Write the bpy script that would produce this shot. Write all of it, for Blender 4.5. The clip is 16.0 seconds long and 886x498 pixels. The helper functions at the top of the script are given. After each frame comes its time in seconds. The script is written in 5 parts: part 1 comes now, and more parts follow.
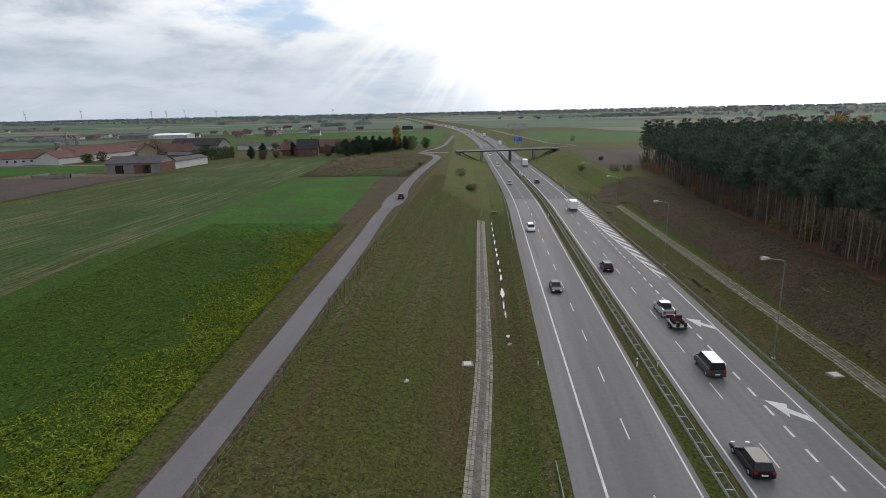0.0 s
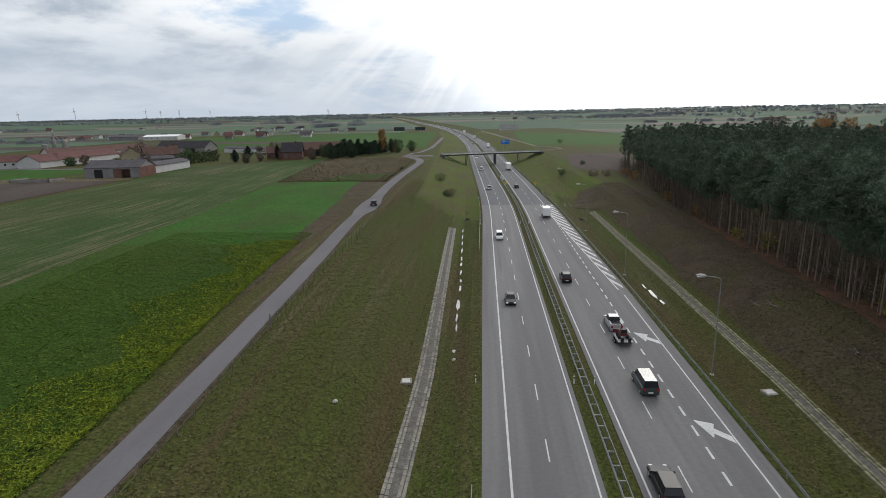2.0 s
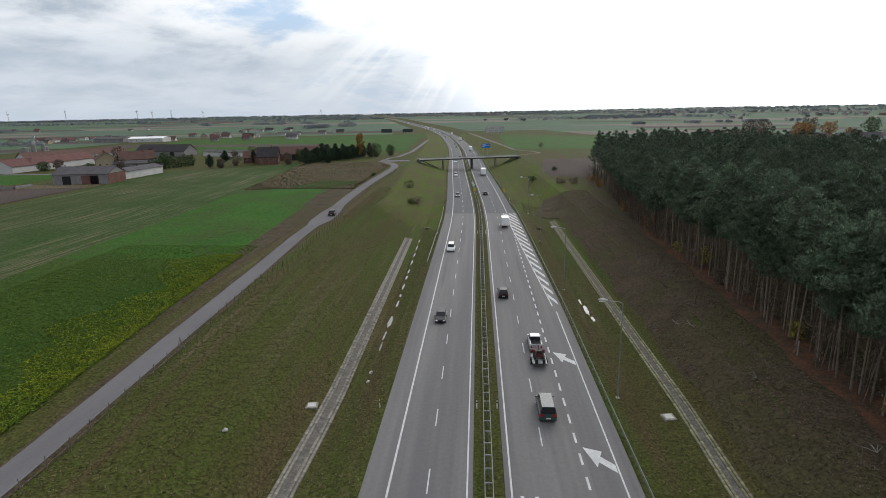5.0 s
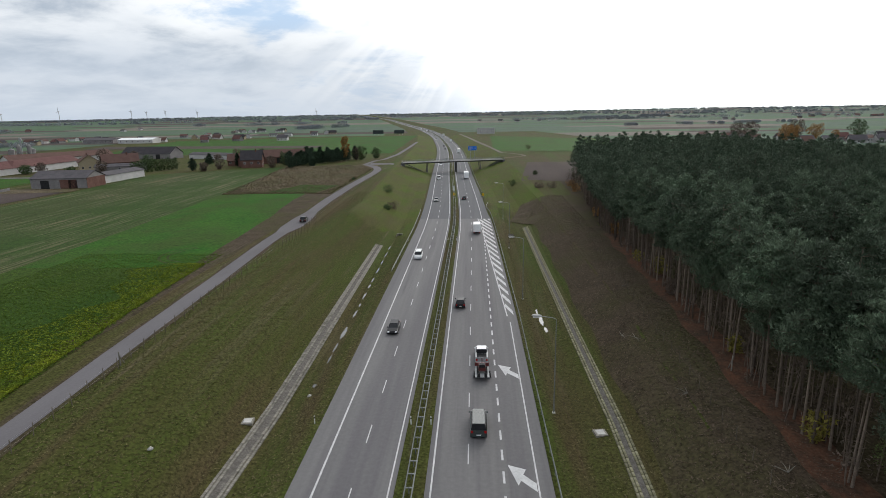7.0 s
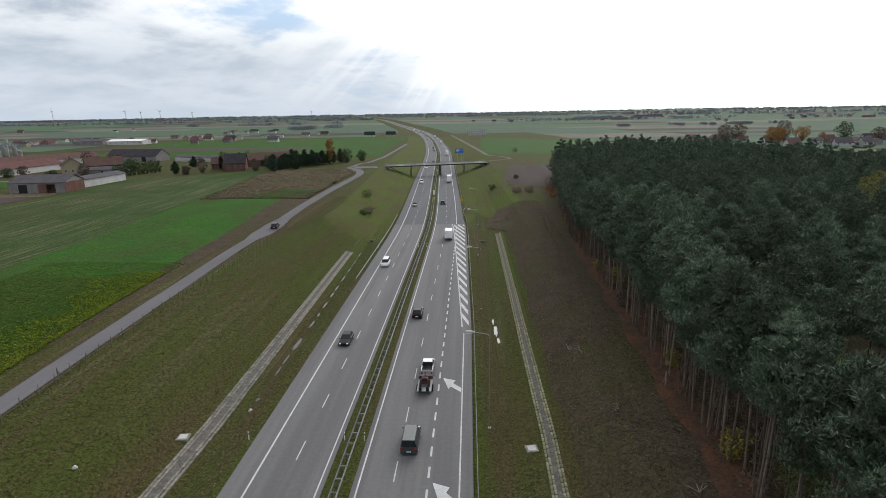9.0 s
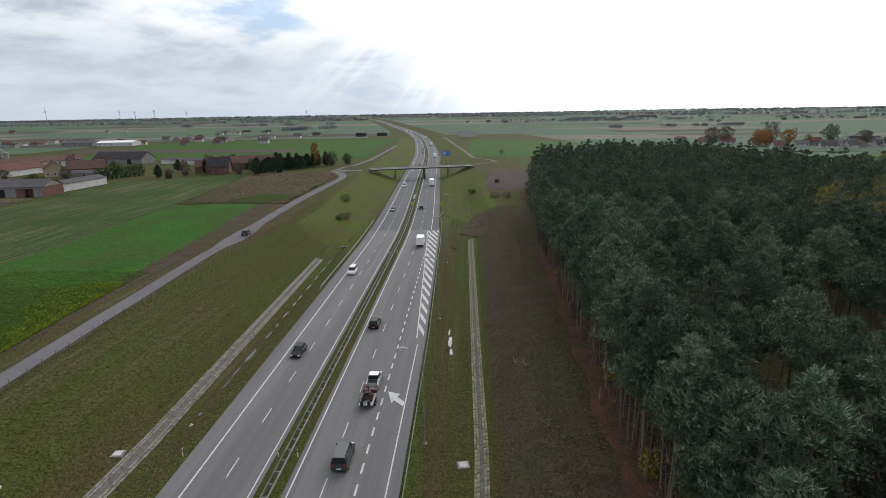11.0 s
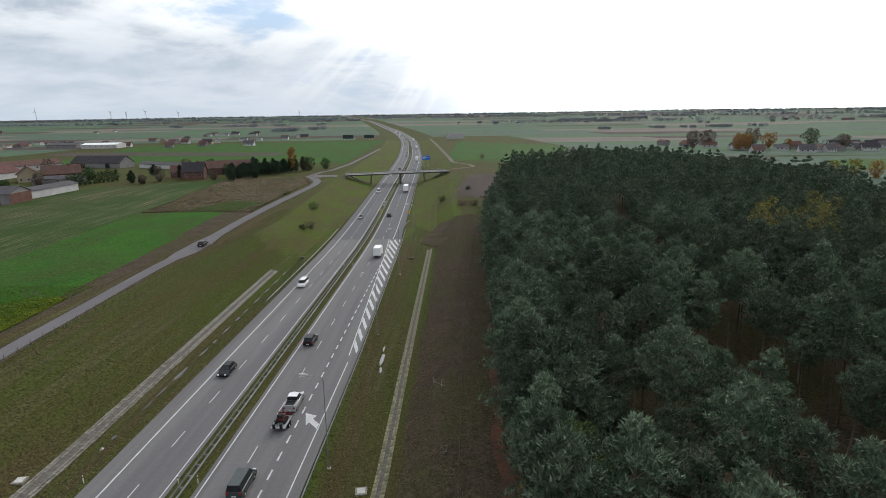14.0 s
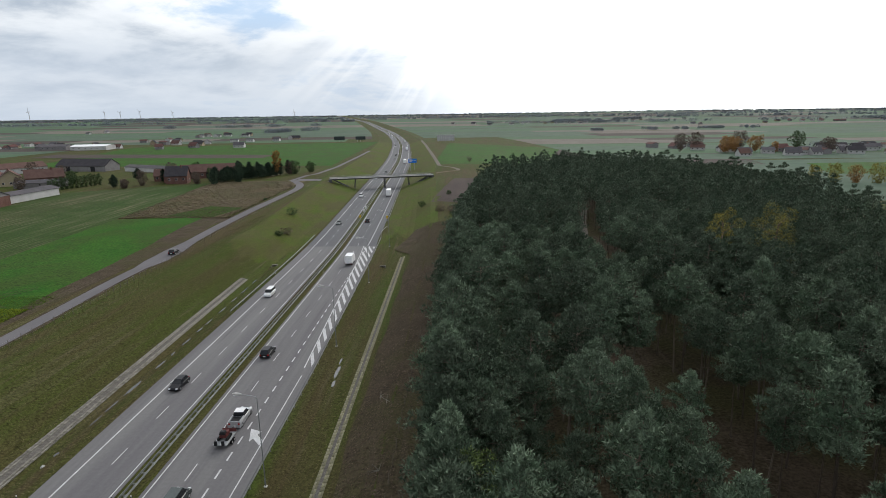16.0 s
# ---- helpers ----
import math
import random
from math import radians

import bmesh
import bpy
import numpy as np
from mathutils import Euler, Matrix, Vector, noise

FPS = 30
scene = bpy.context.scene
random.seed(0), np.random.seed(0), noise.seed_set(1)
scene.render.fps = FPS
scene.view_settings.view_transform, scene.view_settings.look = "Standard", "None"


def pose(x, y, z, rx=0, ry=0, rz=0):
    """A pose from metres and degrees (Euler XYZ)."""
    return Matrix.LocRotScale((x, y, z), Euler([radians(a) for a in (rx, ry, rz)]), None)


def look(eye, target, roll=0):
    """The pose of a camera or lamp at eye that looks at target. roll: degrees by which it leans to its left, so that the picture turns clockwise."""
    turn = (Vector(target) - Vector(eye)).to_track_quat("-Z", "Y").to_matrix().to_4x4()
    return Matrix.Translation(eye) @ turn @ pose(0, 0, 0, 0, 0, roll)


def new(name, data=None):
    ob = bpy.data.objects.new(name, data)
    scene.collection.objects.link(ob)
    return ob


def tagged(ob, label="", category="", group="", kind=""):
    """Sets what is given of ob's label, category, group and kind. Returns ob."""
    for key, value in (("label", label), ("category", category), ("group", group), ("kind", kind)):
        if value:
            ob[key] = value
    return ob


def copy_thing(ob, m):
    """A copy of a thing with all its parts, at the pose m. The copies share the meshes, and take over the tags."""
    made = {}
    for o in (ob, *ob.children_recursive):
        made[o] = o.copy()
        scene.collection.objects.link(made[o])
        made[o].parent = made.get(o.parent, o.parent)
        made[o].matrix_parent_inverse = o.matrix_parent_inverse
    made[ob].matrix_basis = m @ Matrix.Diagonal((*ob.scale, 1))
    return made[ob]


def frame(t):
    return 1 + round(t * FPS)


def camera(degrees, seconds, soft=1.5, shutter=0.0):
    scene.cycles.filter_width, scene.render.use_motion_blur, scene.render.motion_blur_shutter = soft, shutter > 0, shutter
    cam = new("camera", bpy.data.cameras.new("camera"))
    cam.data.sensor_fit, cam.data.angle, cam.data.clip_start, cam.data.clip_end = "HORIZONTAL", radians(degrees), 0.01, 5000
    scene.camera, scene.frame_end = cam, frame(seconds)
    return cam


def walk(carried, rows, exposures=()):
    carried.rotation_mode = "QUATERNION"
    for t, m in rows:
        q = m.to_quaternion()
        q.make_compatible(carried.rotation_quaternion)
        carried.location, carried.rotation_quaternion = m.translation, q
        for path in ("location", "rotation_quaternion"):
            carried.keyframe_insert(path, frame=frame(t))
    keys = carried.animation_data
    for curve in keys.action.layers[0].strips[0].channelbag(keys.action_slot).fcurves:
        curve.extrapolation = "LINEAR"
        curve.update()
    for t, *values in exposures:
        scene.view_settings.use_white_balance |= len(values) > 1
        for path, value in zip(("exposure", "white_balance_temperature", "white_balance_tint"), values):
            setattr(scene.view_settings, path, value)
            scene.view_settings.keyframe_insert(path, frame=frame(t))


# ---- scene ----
cam = camera(76, 16.0, soft=0.6)
# seconds, eye in metres, yaw, pitch, roll in degrees
ROWS = [
    (0.0, -23.10, -2.88, 29.99, 4.593, -13.542, -1.236),
    (1.0, -19.57, -2.28, 30.91, 4.409, -13.545, -1.212),
    (2.0, -15.99, -1.71, 31.81, 4.224, -13.547, -1.189),
    (3.0, -12.38, -1.19, 32.70, 4.040, -13.549, -1.165),
    (4.0, -8.72, -0.71, 33.57, 3.855, -13.552, -1.141),
    (5.0, -5.04, -0.26, 34.45, 3.671, -13.554, -1.118),
    (6.0, -1.32, 0.15, 35.32, 3.487, -13.557, -1.094),
    (7.0, 2.42, 0.53, 36.19, 3.302, -13.559, -1.071),
    (8.0, 6.18, 0.89, 37.08, 3.118, -13.561, -1.047),
    (9.0, 9.97, 1.21, 37.98, 2.933, -13.564, -1.023),
    (10.0, 13.76, 1.52, 38.91, 2.749, -13.566, -1.000),
    (11.0, 17.57, 1.81, 39.86, 2.564, -13.568, -0.976),
    (12.0, 21.39, 2.08, 40.84, 2.380, -13.571, -0.953),
    (13.0, 25.22, 2.34, 41.85, 2.196, -13.573, -0.929),
    (14.0, 29.04, 2.59, 42.91, 2.011, -13.575, -0.905),
    (15.0, 32.86, 2.83, 44.01, 1.827, -13.578, -0.882),
    (16.0, 36.68, 3.06, 45.17, 1.642, -13.580, -0.858),
]
walk(cam, [(t, pose(x, y, z, 0, 0, yaw) @ pose(0, 0, 0, 90 + pitch) @ pose(0, 0, 0, 0, 0, roll)) for t, x, y, z, yaw, pitch, roll in ROWS], exposures=[(0.0, -0.12), (4.0, -0.10), (8.0, -0.02), (12.0, 0.0), (16.0, 0.02)])

# ---- world, sun, exposure ----
SUN_AZ, SUN_EL = radians(24.0), radians(30.0)
world = bpy.data.worlds.new("overcast_sky")
scene.world = world
world.use_nodes = True


def wire_world():
    nt = world.node_tree
    nt.nodes.clear()
    n, l = nt.nodes.new, nt.links.new

    def math_node(op, a, b=None, clamp=False):
        m = n("ShaderNodeMath")
        m.operation, m.use_clamp = op, clamp
        for i, v in enumerate((a, b)):
            if v is None:
                continue
            if isinstance(v, (int, float)):
                m.inputs[i].default_value = v
            else:
                l(v, m.inputs[i])
        return m.outputs[0]

    def mix(fac, a, b):
        m = n("ShaderNodeMix")
        m.data_type = "RGBA"
        for k, v in ((0, fac), (6, a), (7, b)):
            if isinstance(v, (int, float, tuple)):
                m.inputs[k].default_value = v if not isinstance(v, tuple) else (*v, 1)
            else:
                l(v, m.inputs[k])
        return m.outputs[2]

    def smooth(v, lo, hi):
        m = n("ShaderNodeMapRange")
        m.interpolation_type = "SMOOTHSTEP"
        l(v, m.inputs[0])
        m.inputs[1].default_value, m.inputs[2].default_value = lo, hi
        return m.outputs[0]

    co = n("ShaderNodeTexCoord").outputs["Generated"]
    sep = n("ShaderNodeSeparateXYZ")
    l(co, sep.inputs[0])
    x, y, z = sep.outputs
    zz = math_node("ADD", math_node("MAXIMUM", z, 0.0), 0.24)
    plane = n("ShaderNodeCombineXYZ")
    l(math_node("DIVIDE", x, zz), plane.inputs[0])
    l(math_node("DIVIDE", y, zz), plane.inputs[1])

    def clouds(scale, detail, rough, off):
        t = n("ShaderNodeTexNoise")
        mp = n("ShaderNodeMapping")
        mp.inputs["Location"].default_value = off
        l(plane.outputs[0], mp.inputs[0])
        l(mp.outputs[0], t.inputs["Vector"])
        t.inputs["Scale"].default_value, t.inputs["Detail"].default_value, t.inputs["Roughness"].default_value = scale, detail, rough
        t.inputs["Distortion"].default_value = 0.3
        return t.outputs["Fac"]

    sky = n("ShaderNodeTexSky")
    sky.sky_type, sky.sun_disc = "NISHITA", False
    sky.sun_elevation, sky.sun_rotation = SUN_EL, SUN_AZ
    blue = n("ShaderNodeVectorMath")
    blue.operation = "SCALE"
    l(sky.outputs[0], blue.inputs[0])
    blue.inputs["Scale"].default_value = 0.10
    big = clouds(0.95, 8, 0.55, (2.3, 4.4, 0))
    fine = clouds(3.0, 7, 0.60, (0.4, 7.2, 0))
    dens = math_node("ADD", math_node("MULTIPLY", big, 0.7), math_node("MULTIPLY", fine, 0.3))
    grey = mix(smooth(dens, 0.44, 0.60), (1.10, 1.12, 1.14), (0.46, 0.53, 0.63))
    cover = mix(smooth(dens, 0.36, 0.44), (0.56, 0.74, 0.98), grey)
    cover = mix(0.12, cover, blue.outputs[0])
    # a grey-blue bank of cloud over the horizon
    low = smooth(math_node("ADD", z, math_node("MULTIPLY", math_node("SUBTRACT", fine, 0.5), 0.10)), 0.17, 0.06)
    cover = mix(math_node("MULTIPLY", low, 0.72), cover, (0.55, 0.63, 0.74))
    cover = mix(math_node("MULTIPLY", smooth(z, 0.05, 0.0), 0.6), cover, (0.62, 0.70, 0.80))
    # the veiled sun brightens the cloud around it
    s = (math.sin(SUN_AZ) * math.cos(SUN_EL), math.cos(SUN_AZ) * math.cos(SUN_EL), math.sin(SUN_EL))
    dot = n("ShaderNodeVectorMath")
    dot.operation = "DOT_PRODUCT"
    nrm = n("ShaderNodeVectorMath")
    nrm.operation = "NORMALIZE"
    l(co, nrm.inputs[0])
    l(nrm.outputs[0], dot.inputs[0])
    dot.inputs[1].default_value = s
    wob = math_node("ADD", dot.outputs["Value"], math_node("MULTIPLY", math_node("SUBTRACT", dens, 0.5), 0.16))
    glow = math_node("POWER", smooth(wob, 0.68, 0.985), 1.9)
    # slanting shafts of light under the gap in the cloud
    ca, ce = radians(9.0), radians(21.0)
    axis = Vector((math.sin(ca) * math.cos(ce), math.cos(ca) * math.cos(ce), math.sin(ce)))
    side = Vector((0, 0, 1)).cross(axis).normalized()
    over = axis.cross(side)

    def along_axis(v):
        d = n("ShaderNodeVectorMath")
        d.operation = "DOT_PRODUCT"
        l(nrm.outputs[0], d.inputs[0])
        d.inputs[1].default_value = v
        return d.outputs["Value"]

    turn = math_node("ARCTAN2", along_axis(side), math_node("MULTIPLY", along_axis(over), -1.0))
    fan = n("ShaderNodeTexNoise")
    fan.noise_dimensions = "1D"
    l(turn, fan.inputs["W"])
    fan.inputs["Scale"].default_value, fan.inputs["Detail"].default_value = 7.0, 4.0
    reach = math_node("MULTIPLY", smooth(along_axis(axis), 0.80, 0.97), smooth(z, -0.04, 0.06))
    shaft = math_node("MULTIPLY", math_node("MULTIPLY", smooth(fan.outputs["Fac"], 0.42, 0.66), smooth(turn, 0.15, 0.55)), reach)
    cover = mix(math_node("MULTIPLY", shaft, 0.7), cover, (1.05, 1.07, 1.08))
    add = n("ShaderNodeMix")
    add.data_type, add.blend_type = "RGBA", "ADD"
    l(glow, add.inputs[0])
    l(cover, add.inputs[6])
    add.inputs[7].default_value = (2.6, 2.55, 2.45, 1)
    bg = n("ShaderNodeBackground")
    l(add.outputs[2], bg.inputs[0])
    bg.inputs[1].default_value = 1.0
    out = n("ShaderNodeOutputWorld")
    l(bg.outputs[0], out.inputs[0])


wire_world()
sun_data = bpy.data.lights.new("sun", "SUN")
sun_data.energy, sun_data.angle, sun_data.color = 0.7, radians(18), (1.0, 0.95, 0.88)
sun = new("sun", sun_data)
sun.matrix_world = look((math.sin(SUN_AZ) * math.cos(SUN_EL) * 500, math.cos(SUN_AZ) * math.cos(SUN_EL) * 500, math.sin(SUN_EL) * 500), (0, 0, 0))


# ---- materials ----
def material(name, a, b, scale=1.0, rough=0.9, fine=None, fine_amount=0.25, bump=0.0, metal=0.0, stretch=(1, 1, 1), island=0.0, each=0.0, spec=0.06, lo=0.35, hi=0.65, c=None, cscale=0.05, streak=None, streak_scale=1.2, streak_lo=0.52):
    """Two colours mixed by a coarse noise, darkened and lightened by a fine one; c: a third colour in large soft patches."""
    m = bpy.data.materials.new(name)
    m.use_nodes = True
    nt = m.node_tree
    n, l = nt.nodes.new, nt.links.new
    bsdf = nt.nodes["Principled BSDF"]
    co = n("ShaderNodeTexCoord").outputs["Object"]
    mp = n("ShaderNodeMapping")
    mp.inputs["Scale"].default_value = stretch
    l(co, mp.inputs[0])

    def tex(s, d=5.0, src=None):
        t = n("ShaderNodeTexNoise")
        l(src or mp.outputs[0], t.inputs["Vector"])
        t.inputs["Scale"].default_value, t.inputs["Detail"].default_value, t.inputs["Roughness"].default_value = s, d, 0.62
        return t.outputs["Fac"]

    def ramp(v, p, q):
        r = n("ShaderNodeMapRange")
        l(v, r.inputs[0])
        r.inputs[1].default_value, r.inputs[2].default_value = p, q
        return r.outputs[0]

    def mix(f, p, q, kind="MIX"):
        x = n("ShaderNodeMix")
        x.data_type, x.blend_type = "RGBA", kind
        for k, v in ((0, f), (6, p), (7, q)):
            if isinstance(v, tuple):
                x.inputs[k].default_value = (*v, 1)
            elif isinstance(v, (int, float)):
                x.inputs[k].default_value = v
            else:
                l(v, x.inputs[k])
        return x.outputs[2]

    col = mix(ramp(tex(scale), lo, hi), a, b)
    if c:
        col = mix(ramp(tex(cscale, 4), 0.42, 0.62), col, c)
    fines = tex(fine or scale * 9, 6, co)
    if streak:
        run = n("ShaderNodeMapping")
        run.inputs["Scale"].default_value = (1, 0.02, 1)
        l(co, run.inputs[0])
        strips = ramp(tex(streak_scale, 6, run.outputs[0]), streak_lo, streak_lo + 0.16)
        where = ramp(tex(0.03, 3, co), 0.40, 0.60)
        both = n("ShaderNodeMath")
        both.operation = "MULTIPLY"
        l(strips, both.inputs[0])
        l(where, both.inputs[1])
        col = mix(both.outputs[0], col, streak)
    shade = ramp(fines, 0.25, 0.75)
    g = n("ShaderNodeMapRange")
    l(shade, g.inputs[0])
    g.inputs[3].default_value, g.inputs[4].default_value = 1 - fine_amount, 1 + fine_amount
    rgb = n("ShaderNodeVectorMath")
    rgb.operation = "SCALE"
    l(col, rgb.inputs[0])
    l(g.outputs[0], rgb.inputs["Scale"])
    col = rgb.outputs[0]
    for amount, node, sock in ((island, "ShaderNodeNewGeometry", "Random Per Island"), (each, "ShaderNodeObjectInfo", "Random")):
        if amount:
            r = n("ShaderNodeMapRange")
            l(n(node).outputs[sock], r.inputs[0])
            r.inputs[3].default_value, r.inputs[4].default_value = 1 - amount, 1 + amount
            v = n("ShaderNodeVectorMath")
            v.operation = "SCALE"
            l(col, v.inputs[0])
            l(r.outputs[0], v.inputs["Scale"])
            col = v.outputs[0]
    l(col, bsdf.inputs["Base Color"])
    bsdf.inputs["Roughness"].default_value = rough
    bsdf.inputs["Metallic"].default_value = metal
    bsdf.inputs["Specular IOR Level"].default_value = spec
    if bump:
        bp = n("ShaderNodeBump")
        bp.inputs["Strength"].default_value, bp.inputs["Distance"].default_value = 0.8, bump
        l(fines, bp.inputs["Height"])
        l(bp.outputs[0], bsdf.inputs["Normal"])
    return m


M = dict(
    grass=material("grass", (0.048, 0.051, 0.014), (0.060, 0.047, 0.022), 0.26, 0.95, 3.0, 0.80, 0.07, stretch=(1, 0.10, 1), lo=0.40, hi=0.60, c=(0.044, 0.060, 0.012), cscale=0.11, streak=(0.088, 0.075, 0.042), streak_scale=0.9),
    plain=material("bank_grass", (0.054, 0.080, 0.012), (0.070, 0.072, 0.020), 0.14, 0.95, 2.4, 0.75, 0.08, stretch=(1, 0.5, 1), c=(0.062, 0.060, 0.022), cscale=0.07),
    concrete_road=material("concrete_road", (0.128, 0.123, 0.124), (0.156, 0.151, 0.150), 0.5, 0.8, 2.0, 0.10, 0.0, stretch=(1, 0.03, 1), c=(0.110, 0.105, 0.110), cscale=0.22, spec=0.2, streak=(0.098, 0.094, 0.098), streak_scale=0.55),
    asphalt=material("asphalt", (0.094, 0.095, 0.101), (0.116, 0.116, 0.121), 0.4, 0.85, 3.0, 0.10, stretch=(1, 0.03, 1), spec=0.12),
    service=material("service_asphalt", (0.120, 0.113, 0.119), (0.140, 0.132, 0.138), 0.25, 0.9, 4.0, 0.08, stretch=(1, 0.3, 1)),
    paint=material("road_paint", (0.40, 0.40, 0.40), (0.52, 0.52, 0.52), 0.8, 0.7, 6, 0.18, spec=0.15),
    mossy=material("mossy_slab", (0.215, 0.200, 0.145), (0.150, 0.145, 0.085), 1.6, 0.95, 6, 0.35, each=0.30),
    gravel=material("gravel", (0.085, 0.078, 0.070), (0.14, 0.13, 0.115), 1.5, 0.95, 5, 0.4, 0.05),
    slab=material("concrete_slab", (0.145, 0.135, 0.115), (0.215, 0.20, 0.172), 1.2, 0.9, 6, 0.30, each=0.28),
    pale=material("pale_concrete", (0.42, 0.41, 0.39), (0.52, 0.50, 0.47), 0.8, 0.85, 5, 0.12),
    steel=material("galvanised_steel", (0.26, 0.27, 0.27), (0.34, 0.35, 0.35), 0.8, 0.55, 5, 0.12, metal=0.2),
    rail=material("dull_rail", (0.17, 0.18, 0.175), (0.23, 0.24, 0.235), 0.8, 0.6, 5, 0.12, metal=0.2),
    wood=material("weathered_post", (0.11, 0.09, 0.07), (0.17, 0.15, 0.12), 2, 0.9, 9, 0.25),
    soil=material("dead_grass_soil", (0.046, 0.036, 0.023), (0.066, 0.050, 0.034), 0.30, 0.97, 2.6, 0.75, 0.08, lo=0.4, hi=0.6, c=(0.050, 0.046, 0.021), cscale=0.07, streak=(0.074, 0.056, 0.042), streak_scale=1.3),
    litter=material("leaf_litter", (0.118, 0.058, 0.036), (0.060, 0.042, 0.030), 0.5, 0.97, 3, 0.40, 0.03),
    crop=material("crop_green", (0.026, 0.052, 0.006), (0.036, 0.060, 0.008), 0.12, 0.9, 2.4, 0.75, 0.07, stretch=(1, 0.3, 1), c=(0.022, 0.052, 0.006), cscale=0.05),
    bright=material("clover_green", (0.020, 0.078, 0.007), (0.033, 0.086, 0.010), 0.09, 0.9, 1.8, 0.65, 0.07, c=(0.033, 0.062, 0.011), cscale=0.06),
    cereal=material("winter_cereal", (0.034, 0.049, 0.015), (0.048, 0.053, 0.021), 0.30, 0.92, 1.4, 0.45, 0.04, stretch=(1, 0.02, 1), c=(0.029, 0.055, 0.012), cscale=0.022, streak=(0.110, 0.100, 0.056), streak_scale=1.3, streak_lo=0.47),
    # meadow green, lightened and blued: aerial haze mixed into the base colour
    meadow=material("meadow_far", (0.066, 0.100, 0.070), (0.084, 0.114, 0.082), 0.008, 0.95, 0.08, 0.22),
    weeds=material("dry_weeds", (0.105, 0.080, 0.050), (0.062, 0.064, 0.028), 0.10, 0.97, 0.9, 0.65, 0.15, lo=0.42, hi=0.58, c=(0.115, 0.092, 0.062), cscale=0.05),
    # stubble and winter crop paled by painted-in haze; stubble also colours sandy tracks
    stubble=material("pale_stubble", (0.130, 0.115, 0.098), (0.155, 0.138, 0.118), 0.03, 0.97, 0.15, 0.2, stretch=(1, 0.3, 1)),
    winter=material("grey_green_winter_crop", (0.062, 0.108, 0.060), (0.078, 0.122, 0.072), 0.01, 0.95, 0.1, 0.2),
    plough=material("ploughed_soil", (0.058, 0.046, 0.042), (0.073, 0.058, 0.052), 0.1, 0.97, 1.0, 0.25, stretch=(1, 0.2, 1)),
    water=material("water", (0.02, 0.022, 0.02), (0.03, 0.03, 0.025), 1, 0.04, spec=0.8),
    bark=material("pine_bark", (0.112, 0.088, 0.070), (0.175, 0.140, 0.112), 0.6, 0.95, 5, 0.3, each=0.40),
    pine=material("pine_needles", (0.052, 0.082, 0.048), (0.118, 0.154, 0.102), 0.20, 0.75, 1.4, 0.40, island=0.35, each=0.36, spec=0.2, lo=0.41, hi=0.60),
    spruce=material("garden_conifer", (0.026, 0.044, 0.028), (0.046, 0.068, 0.044), 0.5, 0.8, 3, 0.3, island=0.4, each=0.2),
    red_machine=material("red_machine_paint", (0.085, 0.016, 0.014), (0.11, 0.022, 0.02), 1, 0.45, spec=0.4),
    van_green=material("dark_green_paint", (0.030, 0.042, 0.040), (0.036, 0.048, 0.046), 1, 0.22, spec=0.6),
    yellow=material("autumn_leaves", (0.19, 0.17, 0.040), (0.24, 0.20, 0.050), 0.6, 0.8, 3, 0.3, island=0.4),
    orange=material("orange_leaves", (0.24, 0.125, 0.045), (0.30, 0.17, 0.06), 0.6, 0.8, 3, 0.3, island=0.4),
    leaf=material("green_leaves", (0.040, 0.068, 0.028), (0.065, 0.095, 0.04), 0.6, 0.8, 3, 0.3, island=0.4),
    fresh=material("fresh_leaves", (0.085, 0.120, 0.040), (0.115, 0.150, 0.05), 0.6, 0.8, 3, 0.3, island=0.4),
    twig=material("bare_twigs", (0.105, 0.080, 0.062), (0.14, 0.11, 0.09), 0.6, 0.9, 3, 0.3, island=0.3),
    # distance haze over the woods is put into this pale blue-grey
    farwood_hazed=material("far_woodland", (0.190, 0.212, 0.228), (0.235, 0.250, 0.262), 0.01, 0.95, 0.1, 0.2, island=0.2),
    flower=material("rape_flowers", (0.138, 0.166, 0.014), (0.078, 0.118, 0.014), 0.35, 0.85, 3, 0.25, island=0.5),
    tuft=material("grass_tufts", (0.092, 0.088, 0.036), (0.112, 0.094, 0.050), 0.3, 0.95, 3, 0.3, island=0.40),
    brown_tuft=material("dead_tufts", (0.095, 0.072, 0.052), (0.12, 0.092, 0.070), 0.4, 0.95, 3, 0.3, island=0.4),
    crop_tuft=material("crop_tufts", (0.052, 0.092, 0.014), (0.074, 0.108, 0.018), 0.3, 0.9, 3, 0.3, island=0.45),
    white_wall=material("white_render", (0.40, 0.39, 0.38), (0.48, 0.47, 0.46), 0.2, 0.9, 2, 0.12),
    cream=material("cream_render", (0.27, 0.225, 0.15), (0.31, 0.26, 0.18), 0.2, 0.9, 2, 0.1),
    brick=material("brick_wall", (0.115, 0.062, 0.050), (0.15, 0.085, 0.07), 0.4, 0.9, 3, 0.2),
    grey_wall=material("grey_block_wall", (0.17, 0.16, 0.16), (0.23, 0.22, 0.215), 0.3, 0.9, 2, 0.15),
    roof_grey=material("grey_roof", (0.075, 0.070, 0.075), (0.10, 0.092, 0.098), 0.3, 0.9, 2, 0.15, spec=0.1),
    roof_dark=material("dark_roof", (0.038, 0.036, 0.040), (0.055, 0.05, 0.054), 0.3, 0.9, 2, 0.15, spec=0.1),
    roof_red=material("red_roof", (0.098, 0.050, 0.047), (0.125, 0.066, 0.060), 0.3, 0.9, 2, 0.2, spec=0.1),
    roof_brown=material("brown_tile_roof", (0.095, 0.056, 0.048), (0.12, 0.074, 0.062), 0.3, 0.9, 2, 0.15, spec=0.1),
